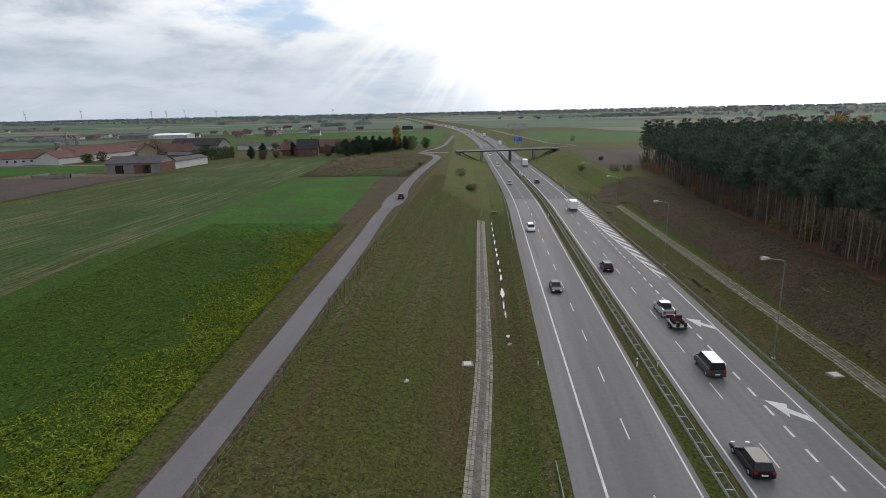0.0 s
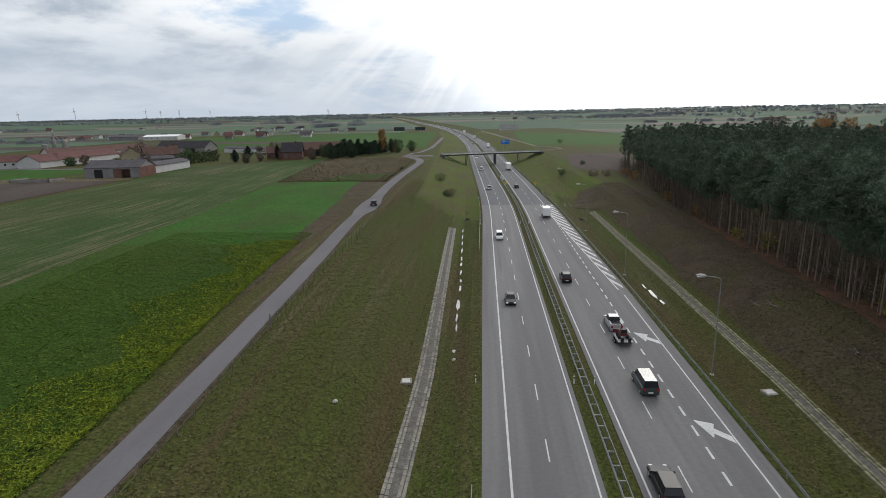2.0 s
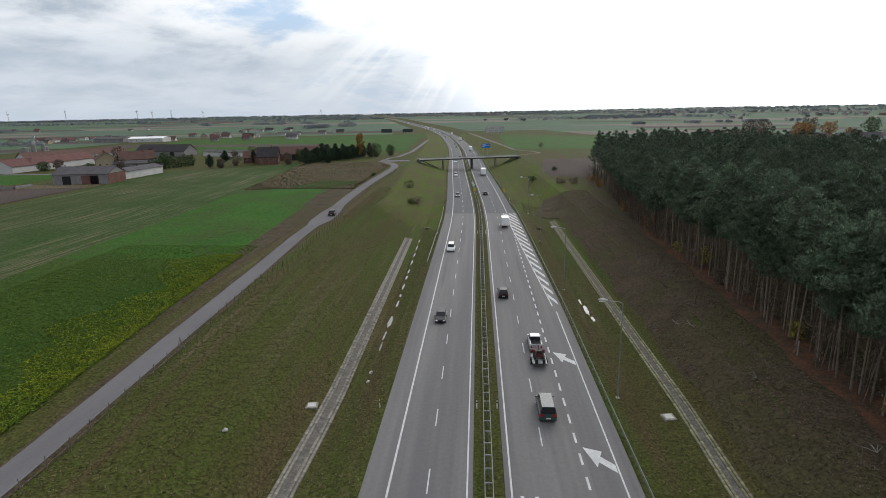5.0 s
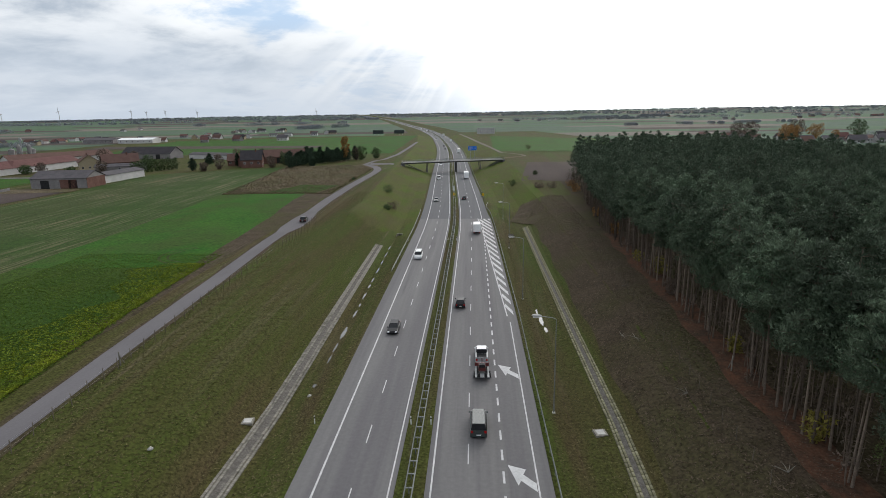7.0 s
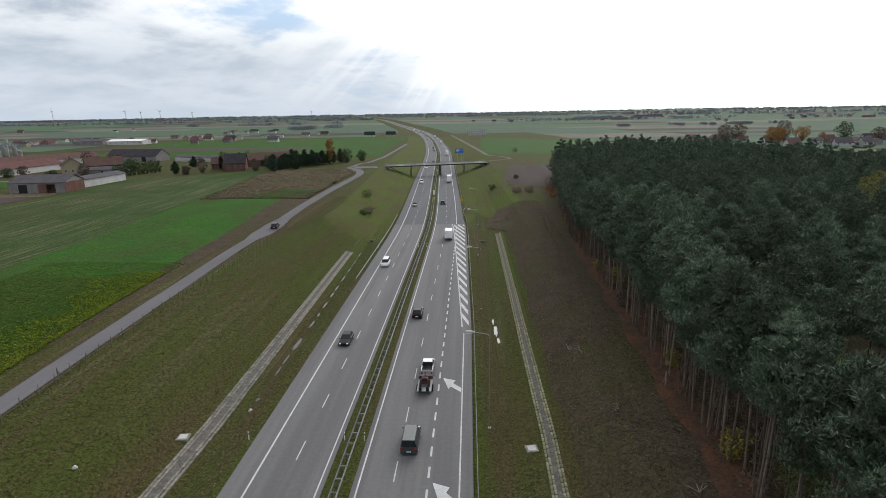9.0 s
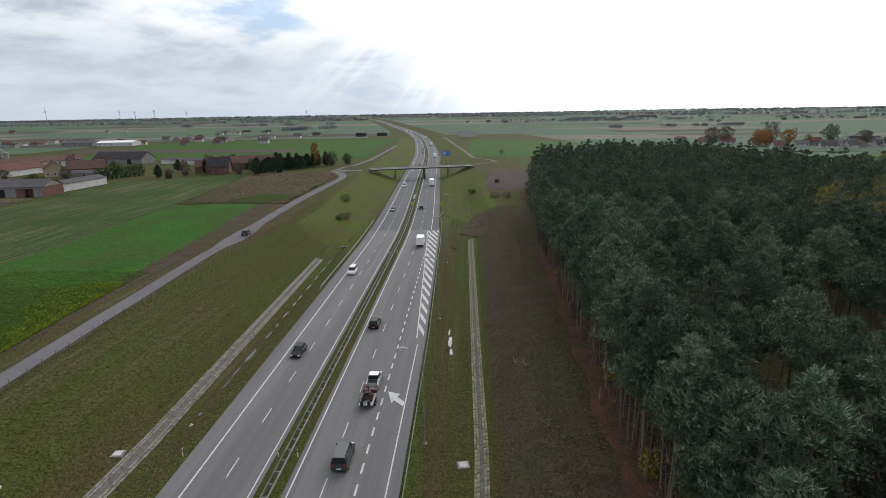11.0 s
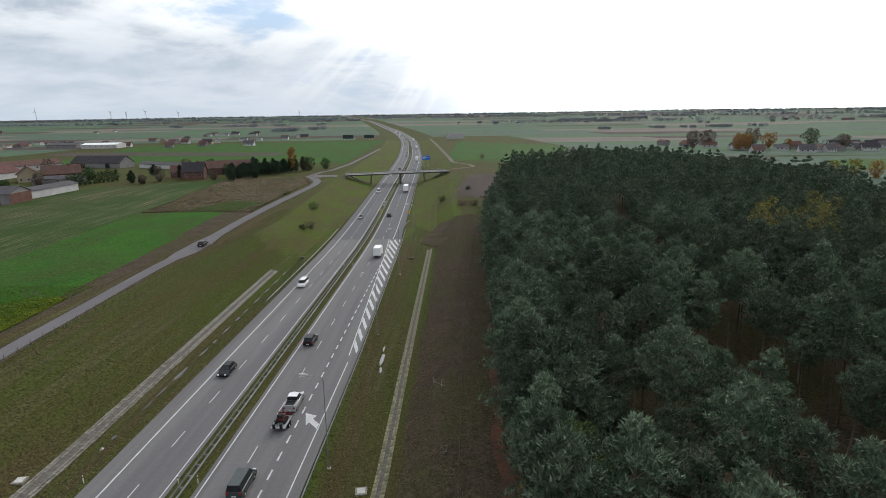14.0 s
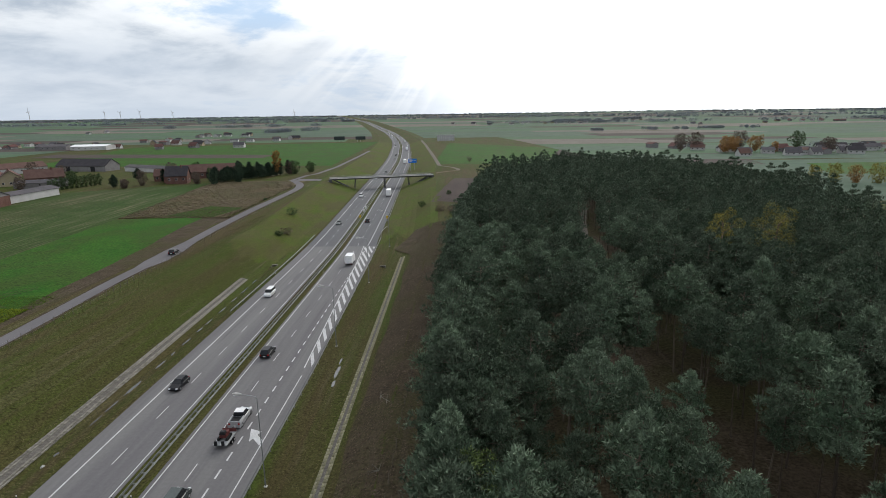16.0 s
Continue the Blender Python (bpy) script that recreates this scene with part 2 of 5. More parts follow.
    dark=material("dark_opening", (0.02, 0.02, 0.022), (0.03, 0.03, 0.03), 1, 0.4),
    glass=material("car_glass", (0.012, 0.014, 0.016), (0.02, 0.022, 0.025), 1, 0.12, spec=0.3),
    car_black=material("black_paint", (0.010, 0.010, 0.012), (0.013, 0.013, 0.015), 1, 0.32, spec=0.18),
    car_grey=material("grey_green_paint", (0.10, 0.115, 0.11), (0.12, 0.13, 0.125), 1, 0.25, spec=0.6),
    car_white=material("white_paint", (0.70, 0.70, 0.70), (0.76, 0.76, 0.76), 1, 0.25, spec=0.5),
    car_silver=material("silver_paint", (0.36, 0.37, 0.38), (0.42, 0.43, 0.44), 1, 0.3, metal=0.3, spec=0.5),
    tyre=material("tyre_rubber", (0.015, 0.015, 0.015), (0.025, 0.025, 0.025), 3, 0.9),
    tail=material("red_lamp_glass", (0.30, 0.01, 0.01), (0.35, 0.015, 0.015), 1, 0.2),
    head=material("clear_lamp_glass", (0.60, 0.62, 0.65), (0.7, 0.7, 0.72), 1, 0.1),
    blue=material("blue_sign_face", (0.012, 0.12, 0.50), (0.015, 0.14, 0.55), 0.5, 0.5),
    board=material("dark_board", (0.035, 0.045, 0.045), (0.05, 0.06, 0.06), 0.4, 0.7),
    deck=material("bridge_concrete", (0.085, 0.084, 0.085), (0.12, 0.117, 0.114), 0.2, 0.85, 2, 0.2),
    yellow_paint=material("yellow_paint", (0.55, 0.35, 0.02), (0.6, 0.4, 0.03), 1, 0.5),
)


# ---- building helpers ----
class Geo:
    """Collects vertices and faces of one mesh."""

    def __init__(self):
        self.v, self.f = [], []

    def add(self, verts, faces):
        k = len(self.v)
        self.v += [tuple(p) for p in verts]
        self.f += [tuple(i + k for i in q) for q in faces]
        return self

    def box(self, x0, y0, z0, x1, y1, z1, b=0.0):
        """A box; b: the top is drawn in by so much."""
        v = [(x0, y0, z0), (x1, y0, z0), (x1, y1, z0), (x0, y1, z0), (x0 + b, y0 + b, z1), (x1 - b, y0 + b, z1), (x1 - b, y1 - b, z1), (x0 + b, y1 - b, z1)]
        return self.add(v, [(3, 2, 1, 0), (4, 5, 6, 7), (0, 1, 5, 4), (1, 2, 6, 5), (2, 3, 7, 6), (3, 0, 4, 7)])

    def prism(self, outline, axis, lo, hi):
        """An outline of (a, b) pairs pushed along the axis: 'x' gives (a, b) = (y, z), 'y' (x, z), 'z' (x, y)."""
        n = len(outline)
        put = {"x": lambda a, b, c: (c, a, b), "y": lambda a, b, c: (a, c, b), "z": lambda a, b, c: (a, b, c)}[axis]
        v = [put(a, b, lo) for a, b in outline] + [put(a, b, hi) for a, b in outline]
        return self.add(v, [tuple(range(n))[::-1], tuple(range(n, 2 * n))] + [(i, (i + 1) % n, n + (i + 1) % n, n + i) for i in range(n)])

    def tube(self, path, radii, sides=6):
        """A tapered round bar through the points of path."""
        k = len(self.v)
        pts = [Vector(p) for p in path]
        for i, p in enumerate(pts):
            d = (pts[min(i + 1, len(pts) - 1)] - pts[max(i - 1, 0)]).normalized()
            u = d.orthogonal().normalized()
            w = d.cross(u)
            for s in range(sides):
                a = 2 * math.pi * s / sides
                self.v.append(tuple(p + (u * math.cos(a) + w * math.sin(a)) * radii[i]))
        for i in range(len(pts) - 1):
            for s in range(sides):
                a, b = k + i * sides + s, k + i * sides + (s + 1) % sides
                self.f.append((a, b, b + sides, a + sides))
        self.f.append(tuple(k + s for s in range(sides))[::-1])
        self.f.append(tuple(k + (len(pts) - 1) * sides + s for s in range(sides)))
        return self


def mesh_of(name, geo, mat):
    me = bpy.data.meshes.new(name)
    if isinstance(geo, Geo):
        me.from_pydata(geo.v, [], geo.f)
    else:
        me.from_pydata(geo[0], [], geo[1])
    me.materials.append(M[mat])
    return me


def part(name, geo, mat, parent, label=""):
    ob = new(name, mesh_of(name, geo, mat))
    ob.parent = parent
    if label:
        ob["label"] = label
    return ob


def setting(name, geo, mat, label, category):
    return tagged(new(name, mesh_of(name, geo, mat)), label, category, kind="structure")


def thing(name, label, category, group="", m=None):
    ob = tagged(new(name), label, category, group)
    if m is not None:
        ob.matrix_basis = m
    return ob


# ---- the lie of the land ----
BEND_Y = [-300, 190, 239, 301, 358, 427, 510, 574, 705, 871, 1047, 1331, 1662, 2074, 2707, 3422, 4900]
BEND_X = [-4, -4.2, -6.0, -9.0, -11.6, -14.4, -18.6, -22, -33.5, -49, -73, -118, -181, -264, -397, -592, -1000]


def median_x(y):
    """The middle of the motorway's reserve at y: straight, then bending away to the left."""
    y = np.asarray(y, float)
    w = np.clip(20 + 0.1 * (y - 200), 2, 120)
    return sum(np.interp(y + k * w, BEND_Y, BEND_X) for k in (-1, -0.5, 0, 0.5, 1)) / 5


LEFT_O = [-5000, -700, -300, -60, -45, -36, -33, -26, -22, -19.4, -17.6, -16, -14, -12.05, 0]
RIGHT_O = [0, 12.0, 14.5, 16.0, 18.2, 20.5, 22, 24.5, 31, 36, 60, 300, 700, 5000]


def ridge(x, y):
    """The plain's rise with distance, shaped so the skyline fits the camera's view."""
    d = np.hypot(np.asarray(x, float), np.asarray(y, float))
    return np.interp(d, [0, 1700, 3000, 4600, 9000], [0, 0, 9.0, 26.0, 30.0])


def land(o, y):
    """Ground height at the offset o from the reserve's middle and at y."""
    o, y = np.asarray(o, float), np.asarray(y, float)
    rise = np.interp(y, [-300, 40, 70, 95, 160, 320, 480, 1000, 6000], [3.4, 4.0, 4.8, 5.2, 4.7, 6.3, 5.6, 2.0, 2.0])
    wet = np.interp(y, [-300, 165, 210, 6000], [1.0, 1.0, 0.35, 0.35])
    up_l = np.interp(o, LEFT_O, [0.5, 0.6, 1.2, 1.06, 1.0, 0.97, 0.88, 0.42, 0.06, 0, 0, 0, 0, 0, 0])
    dip_l = np.interp(o, LEFT_O, [0, 0, 0, 0, 0, 0, 0, 0, -0.6, -0.8, -1.35, -1.0, -0.25, -0.05, -0.05])
    up_r = np.interp(o, RIGHT_O, [0, 0, 0, 0, 0, 0.0, 0.01, 0.12, 0.82, 0.98, 1.0, 1.0, 0.6, 0.5])
    dip_r = np.interp(o, RIGHT_O, [-0.05, -0.05, -0.1, -0.35, -0.8, -0.55, -0.42, -0.2, 0, 0, 0, 0, 0, 0])
    far = np.interp(y, [-300, 205, 245, 290, 330, 6000], [0, 0, 0.25, 0.75, 1, 1])
    # by the bridge the right-hand slope starts nearer to the road
    up_r2 = np.interp(o, [0, 13.5, 34, 60, 700, 5000], [0, 0, 1, 1, 0.6, 0.5])
    up_l2 = np.interp(o, [-5000, -700, -33, -13.5, 0], [0.5, 0.6, 1, 0, 0])
    left = rise * (up_l * (1 - far) + up_l2 * far) + dip_l * wet * (1 - far) - 0.05 * far
    right = rise * (up_r * (1 - far) + up_r2 * far) + dip_r * (1 - far) - 0.05 * far
    hump = 1.5 * np.exp(-((o + 30) / 6.0) ** 2 - ((y - 183) / 16.0) ** 2)
    return np.where(o < 0, left + hump, right) + ridge(median_x(y) + o, y)


def ground_z(x, y):
    return land(np.asarray(x, float) - median_x(y), y)


def sheet(x_of, us, ys, lift, side=0.0):
    """A sheet draped on the land: rows at ys, columns us through x_of(u, y). side: depth of a skirt round it."""
    Y, U = np.meshgrid(ys, us, indexing="ij")
    X = x_of(U, Y)
    Z = ground_z(X, Y) + lift
    nu, ny = len(us), len(ys)
    v = np.stack([X, Y, Z], -1).reshape(-1, 3)
    i = np.arange(nu * ny).reshape(ny, nu)
    f = np.stack([i[:-1, :-1], i[:-1, 1:], i[1:, 1:], i[1:, :-1]], -1).reshape(-1, 4)
    return v.tolist(), f.tolist()


def patch(corners, lift, step=6.0):
    """A four-cornered field draped on the land."""
    a, b, c, d = [np.array(p, float) for p in corners]
    nu = int(max(2, min(60, max(np.linalg.norm(b - a), np.linalg.norm(c - d)) / step)))
    nv = int(max(2, min(60, max(np.linalg.norm(d - a), np.linalg.norm(c - b)) / step)))
    U, V = np.meshgrid(np.linspace(0, 1, nu + 1), np.linspace(0, 1, nv + 1))
    P = (1 - U)[..., None] * (1 - V)[..., None] * a + U[..., None] * (1 - V)[..., None] * b + U[..., None] * V[..., None] * c + (1 - U)[..., None] * V[..., None] * d
    rag = np.array([[noise.noise((p[0] * 0.07, p[1] * 0.07, 3.0)) for p in row] for row in P]) * 0.8
    P[..., 0] += rag
    Z = ground_z(P[..., 0], P[..., 1]) + lift
    v = np.concatenate([P, Z[..., None]], -1).reshape(-1, 3)
    i = np.arange((nu + 1) * (nv + 1)).reshape(nv + 1, nu + 1)
    f = np.stack([i[:-1, :-1], i[:-1, 1:], i[1:, 1:], i[1:, :-1]], -1).reshape(-1, 4)
    return v.tolist(), f.tolist()


def steps(lo, hi, first, growth):
    out, s = [lo], first
    while out[-1] < hi:
        out.append(out[-1] + s)
        s *= growth
    out[-1] = hi
    return out


NEAR_O = np.arange(-62, 48.1, 1.0)
KNOTS = [k for k in LEFT_O + RIGHT_O if -62 < k < 48]
GROUND_O = sorted({round(float(k), 2) for k in list(NEAR_O) + KNOTS + [-k for k in steps(62, 4800, 3, 1.22)] + steps(48, 4800, 3, 1.22)})
GROUND_Y = [-k for k in steps(30, 1200, 20, 1.4)][::-1] + list(np.arange(-27, 380, 3.0)) + steps(380, 4850, 6, 1.09)
by_offset = lambda u, y: median_x(y) + u
setting("ground", sheet(by_offset, GROUND_O, GROUND_Y, 0.0), "grass", "mown olive-green and brown grass verges and open land", "ground")

# the wide plain beyond, its fields draped just over the ground sheet
FIELDS = [
    ("crop_field", [(-89.0, -60), (-50.5, -60), (-58, 112), (-95.0, 112)], "crop", 0.10, "leafy green crop field beside the service road"),
    ("clover_field", [(-95.0, 112), (-58, 112), (-65.6, 227), (-98.8, 219)], "bright", 0.10, "bright green clover field with wheel marks"),
    ("cereal_field", [(-175, -60), (-87.5, -60), (-98.5, 226), (-168, 230)], "cereal", 0.09, "striped winter cereal field with faint tramlines"),
    ("cereal_field", [(-168, 230), (-96, 226), (-110, 338), (-176, 300)], "cereal", 0.09, "striped winter cereal field running up to the farm"),
    ("weed_patch", [(-99, 224), (-57, 222), (-54.5, 344), (-111, 343)], "weeds", 0.09, "overgrown fallow plot of brown dry weeds"),
    ("ploughed_field", [(-420, 120), (-176, 160), (-172, 232), (-420, 225)], "plough", 0.12, "bare brown ploughed field below the barn"),
    ("meadow", [(-420, 228), (-215, 240), (-215, 292), (-420, 300)], "bright", 0.12, "bright green meadow beside the red-roofed farm"),
    ("meadow", [(-330, 480), (-62, 445), (-82, 860), (-420, 800)], "bright", 0.14, "broad green meadow beyond the trees"),
    ("ploughed_field", [(-420, 600), (-150, 545), (-150, 590), (-430, 660)], "plough", 0.22, "dark brown ploughed strip among green fields"),
    ("meadow", [(18, 452), (100, 430), (150, 640), (24, 800)], "bright", 0.14, "bright green winter field beyond the bridge"),
    ("ploughed_field", [(100, 430), (260, 420), (300, 640), (150, 640)], "plough", 0.14, "brown ploughed field behind the pine wood"),
    ("fallow_field", [(24, 262), (45, 250), (70, 345), (34, 345)], "plough", 0.12, "pale brown stubble plot at the corner of the wood"),
    ("meadow", [(190, 250), (420, 240), (560, 480), (250, 455)], "meadow", 0.14, "green meadow in front of the village, paled for haze"),
    ("meadow", [(262, 352), (430, 345), (520, 445), (290, 425)], "bright", 0.30, "bright yellow-green meadow below the village"),
    ("field_verge", [(-57.0, 70), (-52.5, 70), (-55.0, 226), (-66.5, 227)], "soil", 0.06, "rough dark brown verge between clover and service road"),
    ("low_crop", [(-82, 226), (-62, 224), (-57, 246), (-74, 250)], "crop", 0.16, "low green weeds at the edge of the fallow plot"),
    ("dark_mound", [(14.5, 192), (22, 178), (32, 206), (20, 217)], "soil", 0.10, "patch of dark turned earth on the bank"),
]
for name, corners, mat, lift, label in FIELDS:
    setting(name, patch(corners, lift), mat, label, "field")

# tractor wheel marks turning in the clover, the farm yard and its lane
def arc_track(cx, cy, rad, a0, a1, width):
    g, n = Geo(), 26
    for k in range(n + 1):
        a = radians(a0 + (a1 - a0) * k / n)
        for q in (rad - width / 2, rad + width / 2):
            x, y = cx + math.cos(a) * q, cy + math.sin(a) * q
            g.v.append((x, y, float(ground_z(x, y)) + 0.15))
    g.f = [(2 * k, 2 * k + 1, 2 * k + 3, 2 * k + 2) for k in range(n)]
    setting("wheel_marks", g, "cereal", "curved tractor wheel marks in the clover", "field")


for rad in (7.0, 8.8):
    arc_track(-60.5, 124, rad, 120, 262, 0.55)
setting("farm_yard", patch([(-232, 222), (-170, 232), (-171, 243), (-232, 240)], 0.2), "weeds", "trodden earth yard in front of the barn", "yard")
setting("farm_lane", patch([(-420, 300), (-212, 290), (-211, 295), (-420, 306)], 0.2), "service", "pale lane beside the red-roofed farm", "road")

# greener grass on the slopes of the cutting by the bridge
def ragged(geo, y0, amp):
    """Sinks the near end of a sheet under the ground along an uneven line."""
    v, f = geo
    out = []
    for x, y, z in v:
        edge = y0 + amp * (noise.noise((x * 0.09, y * 0.03, 1.0)) + 0.5 * noise.noise((x * 0.35, y * 0.12, 4.0)))
        out.append((x, y, z - min(0.5, max(0.0, (edge - y) * 0.03))))
    return out, f


setting("bank_west", ragged(sheet(by_offset, [o for o in GROUND_O if -34.1 < o < -12.2], [y for y in GROUND_Y if 120 < y < 900], 0.06), 182, 50), "plain", "green grassy slope of the cutting by the bridge", "bank")
setting("bank_east", ragged(sheet(by_offset, [o for o in GROUND_O if 12.7 < o < 34.1], [y for y in GROUND_Y if 150 < y < 900], 0.06), 206, 40), "plain", "green grassy slope of the cutting by the bridge", "bank")

# far strips of farmland, each a long parcel of its own
rnd = random.Random(5)
y0, k = 470.0, 0
while y0 < 4300:
    d = 34 + y0 * rnd.uniform(0.035, 0.085)
    for side in (-1, 1):
        x0 = (85 if y0 < 900 else 45) if side < 0 else (170 if y0 < 900 else 45)
        if side < 0 and y0 < 860:
            x0 = 430
        while x0 < 400 + y0 * 0.95:
            w = rnd.uniform(90, 260) + y0 * 0.08
            # meadow, winter and stubble strips carry distance haze in their paler colours
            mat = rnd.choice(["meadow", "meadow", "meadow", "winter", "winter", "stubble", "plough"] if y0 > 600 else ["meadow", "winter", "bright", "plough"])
            label = {"meadow": "far green meadow strip, paled for haze", "bright": "far bright green winter crop strip", "plough": "far brown ploughed strip", "stubble": "far stubble strip, paled for haze", "winter": "far winter crop strip, green greyed for haze"}[mat]
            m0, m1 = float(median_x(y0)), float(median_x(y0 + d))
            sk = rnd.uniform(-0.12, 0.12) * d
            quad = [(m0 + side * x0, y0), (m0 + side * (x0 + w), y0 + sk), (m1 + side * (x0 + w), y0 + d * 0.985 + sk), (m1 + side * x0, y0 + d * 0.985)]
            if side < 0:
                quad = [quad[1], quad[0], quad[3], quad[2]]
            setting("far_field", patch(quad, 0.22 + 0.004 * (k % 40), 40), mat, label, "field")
            k += 1
            x0 += w
    y0 += d

# dead grass under the wood's edge and its leaf litter
YS = list(np.arange(-27, 260, 3.0))
setting("dead_grass_strip", sheet(lambda u, y: 21.2 + u * 12.6 + 0.035 * np.maximum(y - 60, 0) * u + np.sin(y * 0.23) * 0.35, np.linspace(0, 1, 16), list(np.arange(-27, 215, 3.0)), 0.06), "soil", "strip of dark brown dead grass and clods along the wood", "ground")
setting("wood_floor", sheet(lambda u, y: 33.6 + u * 122 + 0.035 * np.maximum(y - 60, 0) * (1 - u) + np.sin(y * 0.4) * 0.4, list(np.linspace(0, 0.1, 10)) + list(np.linspace(0.14, 1, 20)), list(np.arange(-27, 330, 4.0)), 0.07), "soil", "dark needle-covered floor of the pine wood", "ground")
setting("leaf_litter", sheet(lambda u, y: 32.6 + u * 4.2 + 0.035 * np.maximum(y - 60, 0) + np.sin(y * 0.37) * 0.5, np.linspace(0, 1, 6), list(np.arange(-27, 150, 3.0)), 0.10), "litter", "reddish-brown fallen leaves along the edge of the wood", "ground")

# ---- motorway ----
ROAD_Y = list(np.arange(-30, 420, 6.0)) + steps(420, 4700, 10, 1.07)
NEAR_Y = list(np.arange(-30, 195.1, 5.0))
FAR_Y = [195.0] + [y for y in ROAD_Y if y > 195.5]


def road_geo(lo, hi, ys):
    Y = np.array(ys)
    a, b = np.broadcast_to(lo, Y.shape), np.broadcast_to(hi, Y.shape)
    X = median_x(Y)
    up = ridge(X, Y)
    v = np.concatenate([np.stack([X + a, Y, up + 0.03], 1), np.stack([X + b, Y, up + 0.03], 1), np.stack([X + a, Y, up - 0.35], 1), np.stack([X + b, Y, up - 0.35], 1)])
    n = len(Y)
    f = []
    for i in range(n - 1):
        f += [(i, n + i, n + i + 1, i + 1), (2 * n + i, i, i + 1, 2 * n + i + 1), (n + i, 3 * n + i, 3 * n + i + 1, n + i + 1)]
    return v.tolist(), f


right_edge = np.interp(FAR_Y, [195, 205, 5000], [12.5, 11.9, 11.9])
road_l = setting("road_west", road_geo(-12.1, -1.5, NEAR_Y), "concrete_road", "grey concrete motorway carriageway with hard shoulder", "road")
road_r = setting("road_east", road_geo(1.5, np.interp(NEAR_Y, [-30, 98, 180, 195], [14.4, 14.1, 12.7, 12.5]), NEAR_Y), "concrete_road", "grey concrete motorway carriageway with a merging lane", "road")
setting("road_west_far", road_geo(-12.1, -1.5, FAR_Y), "asphalt", "newer asphalt motorway carriageway bending away to the horizon", "road")
setting("road_east_far", road_geo(1.5, right_edge, FAR_Y), "asphalt", "newer asphalt motorway carriageway bending away to the horizon", "road")


def line_geo(o, width, ys, z=0.036):
    Y = np.array(ys, float)
    o = np.broadcast_to(o, Y.shape)
    X = median_x(Y) + o
    n = len(Y)
    v = np.concatenate([np.stack([X - width / 2, Y, z + ridge(X, Y)], 1), np.stack([X + width / 2, Y, z + ridge(X, Y)], 1)])
    return v.tolist(), [(i, n + i, n + i + 1, i + 1) for i in range(n - 1)]


def marking(name, o, width, ys, label):
    setting(name, line_geo(o, width, ys), "paint", label, "road marking")


LINE_Y = [y for y in ROAD_Y if y < 3500]
marking("edge_line", -9.5, 0.22, LINE_Y, "solid white line along the hard shoulder")
marking("edge_line", -2.05, 0.16, LINE_Y, "solid white line along the reserve")
marking("edge_line", 2.1, 0.18, LINE_Y, "solid white line along the reserve")
marking("edge_line", 12.75, 0.17, np.arange(-30, 100, 5), "solid white line along the merging lane")
marking("edge_line", 9.4, 0.2, [y for y in FAR_Y if y < 3500], "solid white line along the hard shoulder")
TAPER = lambda y: np.interp(y, [98, 195], [12.4, 8.1])
marking("edge_line", TAPER(np.array([98, 120, 150, 175, 195])), 0.22, [98, 120, 150, 175, 195], "slanting white line along the hatched taper")

marks = tagged(new("lane_dashes"), "broken white lane lines on the carriageways", "road marking", kind="structure")
dash_mesh = {}


def dash(o, y, length, width):
    key = (length, width)
    if key not in dash_mesh:
        dash_mesh[key] = mesh_of("dash", Geo().box(-width / 2, -length / 2, 0, width / 2, length / 2, 0.006), "paint")
    ob = new("dash", dash_mesh[key])
    ob.parent = marks
    x0, x1 = float(median_x(y - 2)), float(median_x(y + 2))
    ob.matrix_basis = pose((x0 + x1) / 2 + o, y, 0.031, 0, 0, math.degrees(math.atan2(x0 - x1, 4)))


for k in range(-4, 52):
    dash(-5.8, 59.0 + 11.7 * k, 3.8, 0.13)
    dash(5.75, 55.3 + 11.9 * k, 3.7, 0.13)
for k in range(-18, 37):
    dash(9.4, 51.3 + 3.88 * k, 1.95, 0.24)

# hatched bars of the taper, slanting across it
hatch = tagged(new("taper_hatching"), "white hatched bars closing the end of the merging lane", "road marking", kind="structure")
for k in range(17):
    y = 98.6 + k * 5.75
    b = max(12.1, 13.6 - 1.5 * (y - 98) / 80)
    a, far = b - 1.4, y + 5.0
    for _ in range(6):
        far = y + 3.4 * (b - a)
        a = float(TAPER(far)) + 0.12
    if far > 192.6:
        a, far = b - (192.6 - y) / 3.4, 192.6
    if far < y + 0.4:
        continue
    xm = float(median_x(y))
    part("bar", ([(xm + a, far, 0.037), (xm + b, y, 0.037), (xm + b, y + 2.3, 0.037), (xm + a, far + 2.3, 0.037)], [(0, 1, 2, 3)]), "paint", hatch)



def merge_arrow(x, y):
    """A fat arrow that bends to the left."""
    g = Geo()
    out = [(0, 0), (1.85, -0.75), (1.5, -1.6), (2.7, -3.0), (2.7, -4.35), (1.2, -2.6), (0.9, -3.4)]
    g.add([(a, b, 0.037) for a, b in out], [tuple(range(len(out)))])
    return tagged(new("road_arrow", mesh_of("road_arrow", g, "paint")), "white painted merge-left arrow on the merging lane", "road arrow", "merge arrows", "structure")


for x, y in ((5.75, 77.6), (5.75, 53.4), (5.75, 29.2)):
    merge_arrow(x, y).matrix_basis = pose(x, y, 0)


# ---- crash barriers ----
def barrier(name, label, path, double=False, post_step=4.0):
    """A W-beam along path (x, y, z of the ground); posts and, where double, cross spacers are parts."""
    ob = thing(name, label, "guard rail")
    P = np.array(path, float)
    d = np.gradient(P[:, :2], axis=0)
    d /= np.linalg.norm(d, axis=1)[:, None]
    nrm = np.stack([d[:, 1], -d[:, 0]], 1)
